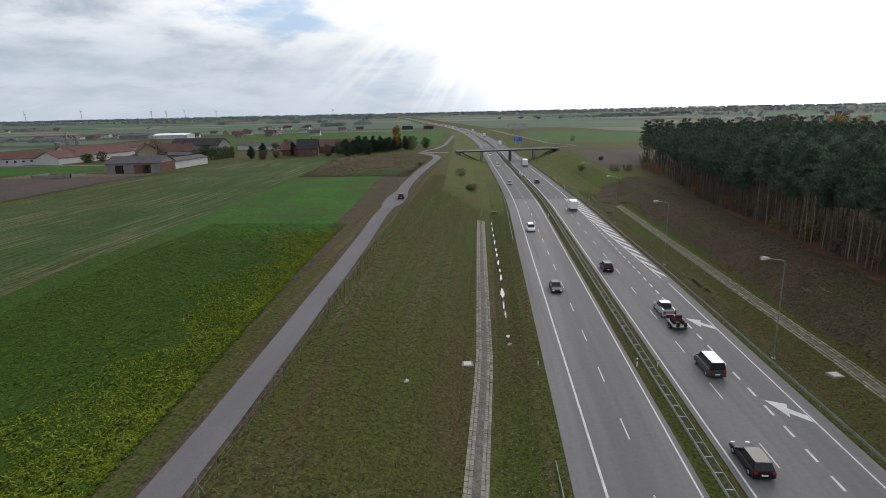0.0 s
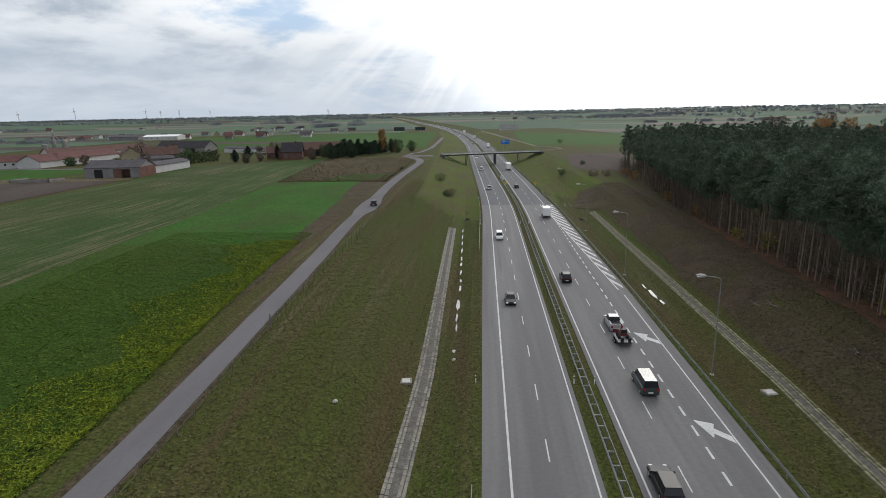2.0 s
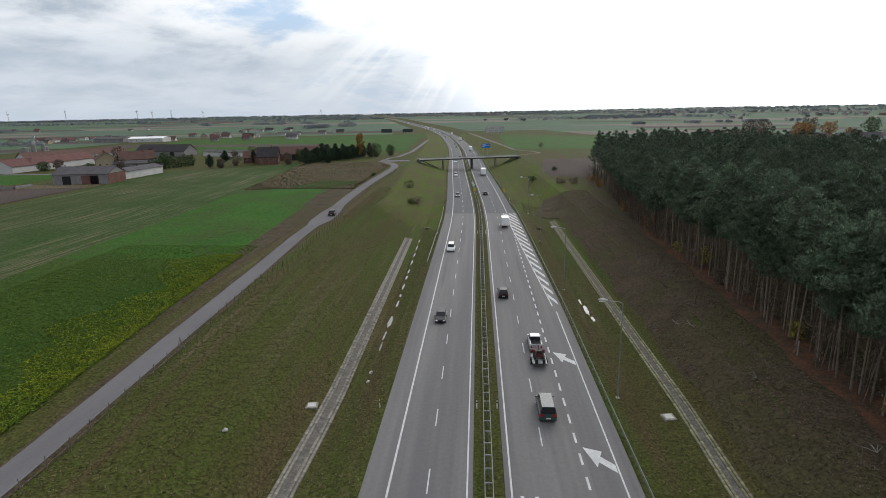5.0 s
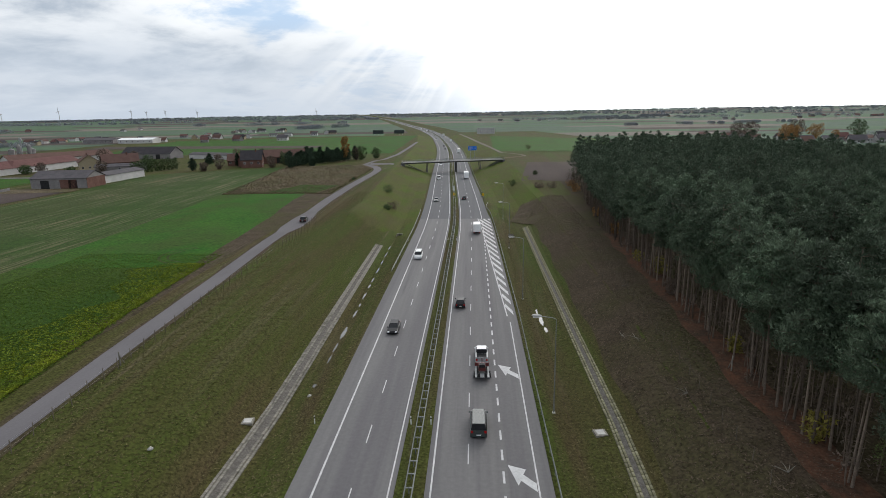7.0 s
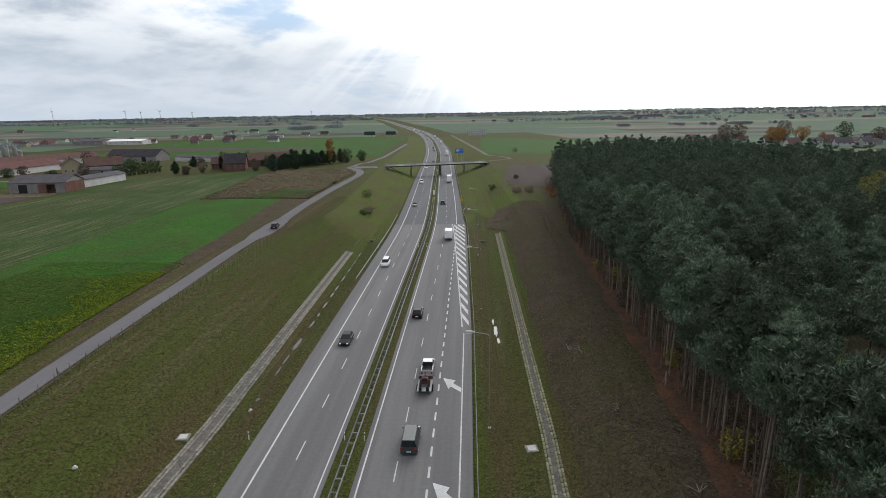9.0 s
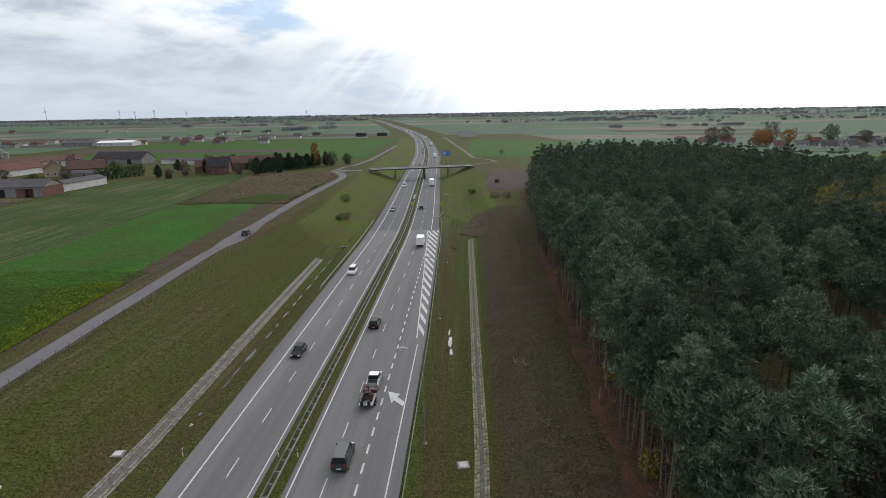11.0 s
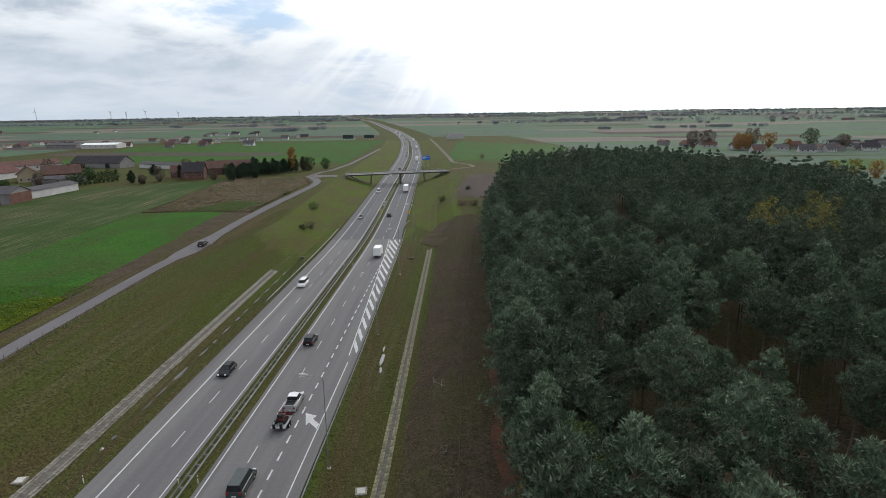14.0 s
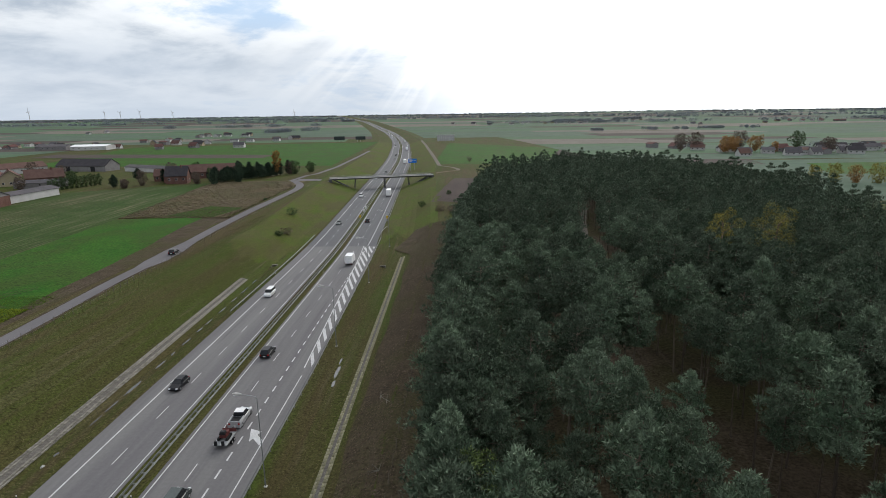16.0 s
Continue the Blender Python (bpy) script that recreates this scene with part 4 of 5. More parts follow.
    r = random.Random(seed)
    ob = thing("conifer", label, "conifer")
    cs, rs, arms = pine_pads(h, w / 2, r, 8, 5, 2, 0.12)
    t = Geo().tube([(0, 0, -0.3), (0, 0, h * 0.95)], [0.16, 0.03], 7)
    for p, q in arms:
        t.tube([p, q], [0.04, 0.015], 3)
    part("trunk", t, "bark", ob)
    part("crown", cloud_mesh(leaf_cloud(cs, [1.5 * e for e in rs], 30, 0.5, seed, 0.8, 0.6)), "spruce", ob)
    ob.matrix_basis = pose(x, y, float(ground_z(x, y)) - 0.02)


TREES = [
    (-152, 318, 5.0, 5.0, "twig", "bare brown shrub beside the farm lane"),
    (-160, 322, 7.0, 5.0, "leaf", "dark green spruce in a garden"),
    (-148, 330, 9.0, 6.0, "twig", "bare garden tree behind the field"),
    (-143, 345, 8.0, 4.0, "leaf", "dark green spruce in a garden"),
    (-140, 352, 9.0, 7.0, "twig", "bare garden tree behind the field"),
    (-118, 335, 7.0, 6.0, "twig", "bare brown tree beside the brick house"),
    (-115, 350, 8.0, 7.0, "leaf", "dark garden tree beside the brick house"),
    (-212, 318, 7.0, 6.0, "twig", "bare tree between the farm sheds"),
    (-200, 345, 8.0, 7.0, "leaf", "dark tree between the farm sheds"),
    (-252, 322, 6.0, 6.0, "twig", "bare shrub beside the cream house"),
    (-218, 300, 5.0, 6.0, "leaf", "dark shrub beside the barn"),
    (-258, 318, 5.0, 7.0, "leaf", "dark shrub before the farm building"),
    (-300, 296, 5.0, 7.0, "twig", "bare shrub before the farm building"),
    (-330, 300, 8.0, 8.0, "twig", "bare tree beside the meadow"),
    (-345, 310, 9.0, 9.0, "leaf", "dark tree beside the meadow"),
    (-225, 372, 9.0, 8.0, "twig", "bare tree behind the houses"),
    (-262, 395, 10.0, 8.0, "twig", "bare tree behind the farm"),
    (-165, 400, 8.0, 7.0, "twig", "bare tree near the white shed"),
    (-152, 410, 7.0, 7.0, "leaf", "dark tree near the white shed"),
    (-170, 365, 7.0, 6.0, "leaf", "dark spruce near the white shed"),
    (-108, 338, 9.0, 8.0, "leaf", "dark green garden conifer"),
    (-100, 358, 10.0, 8.0, "leaf", "dark green garden conifer"),
    (-88, 362, 8.0, 7.0, "leaf", "dark green garden conifer"),

    (-83, 376, 16, 6.0, "orange", "narrow tree in rusty orange autumn leaf"),
    (-104, 326, 8.5, 6, "leaf", "dark green garden conifer"), (-103, 345, 9, 6.5, "leaf", "dark green garden conifer"), (-99, 352, 9.5, 6.5, "leaf", "dark green garden conifer"),
    (-96, 362, 10, 7, "leaf", "dark green garden conifer"), (-92, 366, 9.5, 7, "leaf", "dark green garden conifer"), (-88, 372, 8, 6, "leaf", "dark green garden conifer"),
    (-107, 372, 10, 6.5, "leaf", "dark green garden conifer"), (-112, 385, 9, 6, "leaf", "dark green garden conifer"), (-78, 388, 8, 6, "twig", "half-bare brown garden tree"),
    (-74, 386, 9, 7, "leaf", "round dark green tree"), (-66, 398, 7, 6.5, "leaf", "low round dark green tree"), (-95, 340, 5, 5, "twig", "bare brown bush beside garden conifers"),
    (92, 121, 19.5, 7.5, "yellow", "yellow-green autumn birch among the pines"), (101, 117, 20.5, 9.0, "yellow", "yellow-green autumn birch among the pines"), (37.2, 43, 15.5, 6.5, "fresh", "fresh green tree at the edge of the wood"),
    (284, 540, 15, 14, "orange", "broad tree in golden orange leaf"), (294, 546, 14, 12, "orange", "broad tree in golden orange leaf"), (317, 552, 15, 13, "orange", "broad tree in golden orange leaf"), (333, 548, 10, 7, "orange", "small golden tree by the houses"),
    (250, 560, 17, 14, "twig", "bare brown tree near the village"), (276, 590, 17, 14, "twig", "bare brown tree near the village"), (318, 585, 18, 16, "twig", "bare brown tree near the village"), (360, 560, 18, 16, "leaf", "dark green tree near the village"),
    (365, 520, 14, 12, "twig", "bare brown tree near the village"), (440, 540, 16, 14, "leaf", "dark tree near the village"), (470, 560, 15, 13, "twig", "bare tree near the village"),
    (228, 314, 9, 7, "yellow", "yellow birch in a row behind the pines"), (237, 311, 10, 8, "yellow", "yellow birch in a row behind the pines"), (247, 309, 9, 8, "orange", "yellow birch in a row behind the pines"), (257, 306, 10, 9, "yellow", "yellow birch in a row behind the pines"),
]
for k, (x, y, h, w, mat, label) in enumerate(TREES):
    if "conifer" in label or "spruce" in label:
        conifer(x, y, h, w * 0.85, 300 + k, label)
        continue
    broadleaf(x, y, h, w, mat, 300 + k, label=label, stem=0.18 if h > 13 else 0.03, per=320 if y < 150 else 110 if h > 10.5 else 50, size=0.16 if y < 150 else 0.42 + w * 0.015)
rc = random.Random(77)
for k in range(13):
    u = k / 12
    conifer(-106 + 26 * u + rc.uniform(-1.5, 1.5), 342 + 44 * u + rc.uniform(-3, 3), rc.uniform(6.5, 9.5), rc.uniform(4.5, 6.0), 640 + k, "dark green garden conifer")
BUSHES = [(-34.2, 240, 3.4, 4.2, "leaf"), (-28.5, 212, 2.6, 4.6, "twig"), (-29.8, 206, 1.8, 3.2, "leaf"), (20, 262, 2.6, 3.8, "leaf"), (29, 236, 2.2, 5, "twig"), (34, 234, 2.4, 4, "twig"),
          (32, 280, 2, 2.6, "leaf"), (36.5, 72, 2.6, 2.4, "yellow"), (36.0, 95, 3.0, 2.8, "twig"), (37.0, 118, 2.4, 2.6, "yellow"), (38.5, 132, 2.4, 3, "twig"), (40, 160, 2.8, 3.4, "twig"), (35.6, 52, 3.2, 2.6, "yellow"), (54, 260, 4, 4, "twig"), (43, 232, 4.5, 4.5, "twig"), (41.5, 222, 3.2, 4, "orange"), (44, 246, 5.0, 4.5, "twig"), (42.5, 238, 2.6, 4, "orange"), (39.4, 172, 2.8, 3.4, "orange"), (38.6, 146, 3.0, 3, "orange"), (40.6, 190, 3.4, 3.6, "twig"), (48, 262, 5.5, 5, "leaf"), (38.0, 108, 3.6, 3, "yellow"), (-55, 268, 1.2, 1.6, "leaf"), (46, 470, 4, 5, "twig")]
for k, (x, y, h, w, mat) in enumerate(BUSHES):
    broadleaf(x, y, h, w, mat, 500 + k, "bush", {"leaf": "dark green bush on the grassy bank", "twig": "leafless brown bush in dry grass", "yellow": "small yellowing bush at the wood's edge", "orange": "rusty brown bush at the wood's edge"}[mat], "bush", 0.02, 20, 0.3)
for k in range(11):
    u = k / 10
    broadleaf(-188 + 9.5 * u, 310 + 28 * u, 6.5 + (k % 3) * 0.5, 3.4, "leaf", 560 + k, "thuja", "dark green thuja in a hedge row", "conifer", 0.0, 22, 0.5)


# ---- grass, crops, dead tufts ----
def tufts(name, spots, size, mat, label, seed, lift=0.0, blades=3, lean=1.6):
    r = np.random.default_rng(seed)
    S = np.repeat(np.asarray(spots), blades, axis=0)
    n = len(S)
    S = S + r.normal(size=S.shape) * size * 0.4
    z = ground_z(S[:, 0], S[:, 1]) + lift
    a = r.uniform(0, 2 * np.pi, n)
    w = size * r.uniform(0.35, 0.8, n)
    h = size * r.uniform(0.25, 0.75, n)
    dx, dy = np.cos(a) * w, np.sin(a) * w
    lx, ly = r.normal(size=n) * h * lean, r.normal(size=n) * h * lean
    P = np.stack([S[:, 0], S[:, 1], z], 1)
    v = np.stack([P + np.stack([-dx, -dy, 0 * z], 1), P + np.stack([dx, dy, 0 * z], 1), P + np.stack([dx * 0.4 + lx, dy * 0.4 + ly, h], 1), P + np.stack([-dx * 0.4 + lx, -dy * 0.4 + ly, h], 1)], 1)
    return tagged(new(name, mesh_of(name, cloud_mesh(v), mat)), label, "grass", kind="stuff")


def scatter(seed, n, x0, x1, y0, y1, keep=None):
    r = np.random.default_rng(seed)
    y = y0 + (y1 - y0) * r.random(n) ** 1.5
    x = r.uniform(x0, x1, n)
    p = np.stack([x, y], 1)
    return p if keep is None else p[keep(x, y)]


def off_paving(x, y):
    o = x - median_x(y)
    return ~((o > -12.3) & (o < 14.6)) & (np.abs(x - serv_x(y)) > serv_w(y) + 0.3) & (np.abs(x + 23.8) > 1.3) & (np.abs(x - 19.0) > 1.2)


tufts("grass_tufts", scatter(1, 42000, -45.5, -16.3, 20, 230, off_paving), 0.12, "tuft", "rough olive and straw-coloured grass on the bank", 1)
tufts("grass_tufts", scatter(2, 12000, 11.2, 22, 20, 220, off_paving), 0.12, "tuft", "rough green grass beside the merging lane", 2)
tufts("dead_tufts", scatter(3, 19000, 21.5, 35, 15, 215), 0.14, "brown_tuft", "dead brown grass and clods below the wood", 3, 0.05)
tufts("crop_plants", scatter(4, 46000, -88, -50.5, 15, 125, lambda x, y: x < -50.9 - 0.05 * (y - 30)), 0.15, "crop_tuft", "leafy green crop plants in the field", 4, 0.08)
flo = scatter(5, 22000, 0, 1, 15, 116)
fx = -51.3 - 0.05 * (flo[:, 1] - 25) - (flo[:, 0] ** 2.0) * (9.5 + 3.0 * np.sin(flo[:, 1] * 0.19) + 1.5 * np.sin(flo[:, 1] * 0.53))
tufts("flowering_crop", np.stack([fx, flo[:, 1]], 1), 0.17, "flower", "yellow flowering rape along the field's edge", 5, 0.12)
tufts("weeds", scatter(6, 11000, -112, -54, 222, 343, lambda x, y: (x < serv_x(y) - serv_w(y) - 0.8) & (x > -99 - (y - 224) * 0.1)), 0.26, "tuft", "tall dry straw-coloured weeds on the fallow plot", 6, 0.05)
tufts("weeds", scatter(7, 5000, -112, -54, 222, 343, lambda x, y: (x < serv_x(y) - serv_w(y) - 0.8) & (x > -99 - (y - 224) * 0.1)), 0.34, "brown_tuft", "clumps of dead brown weeds on the fallow plot", 7, 0.05)


# ---- far woods ----
def far_woods():
    r = np.random.default_rng(9)
    rows = [(-4200, 1400, -1800, 4000, 500), (-1800, 4000, 1600, 4350, 520), (1600, 4350, 4200, 1500, 560), (-1900, 3200, 800, 3500, 330), (330, 1250, 700, 1330, 60), (-1000, 1900, -450, 2000, 90), (-700, 700, -520, 690, 30), (-1050, 600, -700, 660, 40), (-2600, 3300, 1900, 3350, 420), (-1500, 2500, -300, 2700, 150), (150, 2000, 1500, 1900, 260), (-2300, 1500, -900, 1450, 150), (-3000, 2200, -1500, 2500, 170), (900, 2700, 3200, 2300, 260), (-3600, 3000, 3600, 3100, 500), (-1400, 900, -700, 800, 60), (300, 620, 560, 600, 30), (-425, 1380, -340, 1560, 130), (392, 2115, 754, 2340, 260)]
    V = []
    for k, (x0, y0, x1, y1, n) in enumerate(rows):
        dist = math.hypot((x0 + x1) / 2, (y0 + y1) / 2)
        near = dist < 1500
        u = r.random(n)
        if dist < 2800:
            u = np.repeat(r.random(n // 10 + 1), 10)[:n] + r.normal(size=n) * 0.018
        off = r.normal(size=(n, 2)) * ((5, 9) if dist < 2800 else (15, 25))
        c = np.stack([x0 + (x1 - x0) * u + off[:, 0], y0 + (y1 - y0) * u + off[:, 1], 0 * u], 1)
        c = c[np.abs(c[:, 0] - median_x(c[:, 1])) > 45]
        c[:, 2] = ground_z(c[:, 0], c[:, 1]) + (3.0 if near else 4)
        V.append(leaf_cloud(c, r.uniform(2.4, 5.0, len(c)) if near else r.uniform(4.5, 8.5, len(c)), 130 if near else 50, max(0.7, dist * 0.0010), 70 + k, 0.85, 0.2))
    wood = tagged(new("far_woodland", mesh_of("far_woodland", cloud_mesh(np.concatenate(V)), "farwood_hazed")), "woods and hedges along the horizon, haze put into their blue-grey", "woodland", kind="stuff")


far_woods()

# ---- buildings ----
def building(name, label, cx, cy, yaw, L, D, eave, ridge, wall, roof, windows=0, doors=0, overhang=0.4, category="house", group="", gable_windows=0, chimney=False):
    """A gabled building, its length along its own x; windows and doors stand on the side that faces -y."""
    ob = thing(name, label, category, group)
    w = Geo().prism([(-D / 2, -0.6), (D / 2, -0.6), (D / 2, eave), (0, ridge - 0.12), (-D / 2, eave)], "x", -L / 2, L / 2)
    part("wall", w, wall, ob)
    t = 0.18
    k = overhang
    drop = (ridge - eave) / (D / 2) * k
    for s in (-1, 1):
        r = part("roof", Geo().prism([(0, ridge), (s * (D / 2 + k), eave - drop), (s * (D / 2 + k), eave - drop + t), (0, ridge + t)], "x", -L / 2 - k, L / 2 + k), roof, ob)
    if chimney:
        part("chimney", Geo().box(L * 0.2 - 0.4, -0.9, ridge - 0.8, L * 0.2 + 0.4, -0.1, ridge + 1.0), "brick", ob)
    for i in range(windows):
        x = -L / 2 + L * (i + 0.5) / windows
        win = part("window", Geo().box(x - 0.65, -D / 2 - 0.06, eave * 0.42, x + 0.65, -D / 2 + 0.02, eave * 0.42 + 1.25), "white_wall", ob)
        part("pane", Geo().box(x - 0.55, -D / 2 - 0.09, eave * 0.42 + 0.1, x + 0.55, -D / 2 - 0.05, eave * 0.42 + 1.15), "dark", win)
    for i in range(doors):
        x = -L / 2 + L * (i + 0.5) / doors
        part("door", Geo().box(x - 1.9, -D / 2 - 0.08, -0.1, x + 1.9, -D / 2 + 0.02, min(eave - 0.6, 3.7)), "dark", ob, "dark barn door")
    for i in range(gable_windows):
        y = -D / 2 + D * (i + 0.5) / gable_windows
        win = part("window", Geo().box(L / 2 - 0.02, y - 0.6, 1.2, L / 2 + 0.06, y + 0.6, 2.5), "white_wall", ob)
        part("pane", Geo().box(L / 2 + 0.05, y - 0.5, 1.3, L / 2 + 0.09, y + 0.5, 2.4), "dark", win)
    ob.matrix_basis = pose(cx, cy, float(ground_z(cx, cy)), 0, 0, yaw)
    return ob


barn = building("barn", "long farm barn of grey block and brick with dark doors", -184, 252, 4, 25, 14.5, 4.6, 7.4, "grey_wall", "roof_grey", 0, 2, category="barn")
part("brick_panel", Geo().box(0.5, -7.33, -0.2, 8.0, -7.2, 3.9), "brick", barn, "red brick wall panel")
part("gable_wall", Geo().box(12.45, -7.2, -0.3, 12.62, 7.2, 4.6), "brick", barn, "pale brick gable wall")
building("shed", "long low shed with white side walls and grey roof", -178.5, 277, 87, 36, 9, 3.7, 5.0, "white_wall", "roof_grey", category="shed")
building("farm_building", "long white farm building with a red roof", -271, 338, 88, 68, 14, 4.0, 7.5, "white_wall", "roof_red", 0, 0, 0.5, "farm building", gable_windows=3)
longb = building("farm_building", "long white stable wing with a row of windows and red roof", -287, 312, 32, 42, 13, 4.0, 7.2, "white_wall", "roof_red", 11, 0, 0.5, "farm building")
building("farm_building", "second farm building with a faded red-brown roof", -305, 410, 60, 70, 15, 4.2, 7.6, "white_wall", "roof_brown", 10, 0, 0.5, "farm building")
building("house", "cream two-storey house with brown tiled roof", -236, 342, -52, 14, 11, 5.2, 9.5, "cream", "roof_brown", 4, 0, 0.6, chimney=True, gable_windows=3)
building("house", "brown-roofed house behind the barn", -222, 352, 38, 20, 10, 4.2, 8.8, "brick", "roof_brown", 5, 0, 0.5, chimney=True)
building("barn", "old dark-roofed barn with a pale gable", -250, 438, -10, 44, 15, 4.2, 9.0, "grey_wall", "roof_dark", 0, 2, 0.4, "barn")
building("shed", "low white shed with a pale grey roof", -190, 420, -25, 50, 9, 3.2, 4.6, "white_wall", "roof_grey", category="shed")
building("shed", "low shed beside the white shed", -208, 330, 20, 26, 8, 3.0, 4.4, "grey_wall", "roof_grey", 3, category="shed")
building("house", "dark red brick house with a steep gabled roof", -132, 341, 12, 12, 9, 5.0, 10.0, "brick", "roof_dark", 3, 0, 0.5, gable_windows=2, chimney=True)
building("house", "brick house wing with a steep brown gable", -139, 350, 100, 13, 8, 4.6, 9.2, "brick", "roof_brown", 3, 0, 0.5, gable_windows=2)
building("house", "low brick house wing with a brown roof", -146, 356, 15, 14, 8, 3.6, 7.2, "brick", "roof_brown", 4, 0, 0.5, chimney=True)
building("barn", "long brick barn with a brown roof behind the house", -126, 372, 20, 34, 11, 4.5, 8.6, "brick", "roof_brown", 4, 1, 0.5, "barn")
building("farm_building", "far white hall with a bright metal roof", -452, 762, 5, 46, 26, 5, 7.0, "white_wall", "car_white", 6, 0, 0.5, "hall")
building("farm_building", "far grey storage hall near the village", -510, 770, 5, 40, 22, 5, 7.5, "grey_wall", "roof_grey", 6, 0, 0.5, "hall")

# low concrete enclosure in the farm yard
pen = thing("manure_pen", "low grey concrete wall round a farmyard store", "wall")
for x0, y0, x1, y1 in ((-219, 228, -201, 228.4), (-219, 228, -218.6, 238), (-201.4, 228, -201, 238)):
    part("wall", Geo().box(x0, y0, float(ground_z(-210, 232)) - 0.3, x1, y1, float(ground_z(-210, 232)) + 1.3), "grey_wall", pen)
heap = Geo()
for k in range(9):
    q = random.Random(60 + k)
    heap.tube([(-215 + k * 1.5, 233, 0), (-215 + k * 1.5 + q.uniform(-0.4, 0.4), 233 + q.uniform(-1, 1), q.uniform(0.8, 1.5))], [2.2, 0.5], 7)
tagged(new("straw_heap", mesh_of("straw_heap", heap, "weeds")), "heaped straw and earth inside the low wall", "heap").matrix_basis = pose(0, 0, float(ground_z(-210, 233)))

# grain elevator behind the farm
lift_tower = thing("grain_elevator", "pale steel grain elevator with slanting chutes", "elevator")
part("tower", Geo().tube([(0, 0, -0.3), (0, 0, 15)], [0.7, 0.6], 8), "steel", lift_tower)
part("head", Geo().box(-1.2, -1.0, 14.4, 1.2, 1.0, 16.2, 0.2), "steel", lift_tower)
for q in (-1, 1):
    part("chute", Geo().tube([(0, 0, 14.6), (q * 8.5, 0, 6.2)], [0.3, 0.3], 6), "steel", lift_tower)
    part("bin", Geo().tube([(q * 8.5, 0, -0.3), (q * 8.5, 0, 5.4), (q * 8.5, 0, 6.6)], [2.6, 2.6, 0.3], 16), "grey_wall", lift_tower)
lift_tower.matrix_basis = pose(-421, 517, float(ground_z(-421, 517)), 0, 0, 20)

# feed silos by the farm
for k, (x, y) in enumerate([(-385, 470), (-379, 474)]):
    ob = thing("feed_silo", "pale metal feed silo on legs", "silo", "feed silos")
    part("tank", Geo().tube([(0, 0, 2), (0, 0, 4), (0, 0, 10), (0, 0, 12)], [0.4, 1.7, 1.7, 0.4], 14), "grey_wall", ob)
    for sx, sy in ((-1, -1), (1, -1), (1, 1), (-1, 1)):
        part("leg", Geo().tube([(sx * 1.5, sy * 1.5, -0.3), (sx * 1.5, sy * 1.5, 5)], [0.12, 0.12], 6), "steel", ob)
    ob.matrix_basis = pose(x, y, float(ground_z(x, y)))

# villages
VILLAGES = [(-455, 1200, 60, 50, 12), (-470, 830, 220, 90, 26), (-380, 960, 130, 80, 10), (-900, 700, 200, 120, 16), (375, 532, 95, 38, 30), (290, 600, 50, 40, 6), (480, 580, 60, 40, 8), (250, 1900, 250, 80, 14), (1100, 1700, 400, 100, 16), (-1300, 1500, 400, 150, 16), (700, 2200, 300, 100, 10)]
r = random.Random(21)
KINDS = [("white_wall", "roof_grey", "white village house with a grey roof"), ("white_wall", "roof_dark", "white village house with a dark roof"), ("white_wall", "roof_grey", "white village house with a grey roof"), ("white_wall", "roof_brown", "white village house with a brown roof"), ("cream", "roof_dark", "cream village house with a dark roof"), ("grey_wall", "roof_red", "grey village house with a red roof")]
for vx, vy, sx, sy, n in VILLAGES:
    for k in range(n):
        x, y = vx + r.uniform(-1, 1) * sx, vy + r.uniform(-1, 1) * sy
        if abs(x - float(median_x(y))) < 60:
            continue
        wall, roof, label = r.choice(KINDS)
        building("village_house", label, x, y, r.choice([0, 10, 90, 100, -15]) + r.uniform(-8, 8), r.uniform(9, 15), r.uniform(7, 9), r.uniform(2.8, 4.6), r.uniform(5.4, 7.6), wall, roof, 3, 0, 0.5, group="village houses")


# ---- wind turbines ----
def turbine(x, y, h, spin):
    ob = thing("wind_turbine", "white three-bladed wind turbine far on the plain", "wind turbine", "wind turbines")
    part("tower", Geo().tube([(0, 0, 0), (0, 0, h)], [1.8, 1.0], 10), "white_wall", ob)
    part("nacelle", Geo().box(-1.8, -4, h - 1.5, 1.8, 5, h + 2.2, 0.4), "white_wall", ob)
    hub = part("hub", Geo().tube([(0, -6.0, h), (0, -4, h)], [0.8, 1.7], 10), "white_wall", ob)
    for k in range(3):
        a = radians(spin + 120 * k)
        d = Vector((math.sin(a), 0, math.cos(a)))
        p = Vector((0, -5, h))
        part("blade", Geo().tube([p + d * 1.2, p + d * 8, p + d * h * 0.5], [0.7, 1.0, 0.2], 5), "white_wall", hub)
    ob.matrix_basis = pose(x, y, float(ground_z(x, y)) - 1, 0, 0, -30)


for k, (x, y, h) in enumerate([(-2900, 3430, 75), (-2500, 3390, 95), (-2230, 3690, 85), (-2180, 3780, 75), (-2060, 3800, 85), (-1890, 3900, 70), (-1160, 4250, 60)]):
    turbine(x, y, h * 0.62, 17 * k + 5)


# ---- signs ----
def panel_sign(name, label, x0, x1, y, z0, z1, mat, legs, ribs, category):
    ob = thing(name, label, category)
    part("panel", Geo().box(x0, y - 0.12, z0, x1, y + 0.12, z1), mat, ob)
    for k in range(legs):
        x = x0 + (x1 - x0) * (k + 0.5) / legs
        part("post", Geo().box(x - 0.16, y + 0.14, float(ground_z(x, y)) - 0.3, x + 0.16, y + 0.46, z1 - 0.3), "steel", ob)
    for k in range(ribs):
        x = x0 + (x1 - x0) * (k + 0.5) / ribs
        part("rib", Geo().box(x - 0.2, y - 0.3, z0 - 0.1, x + 0.2, y - 0.14, z1 + 0.1), "steel", ob)
    return ob


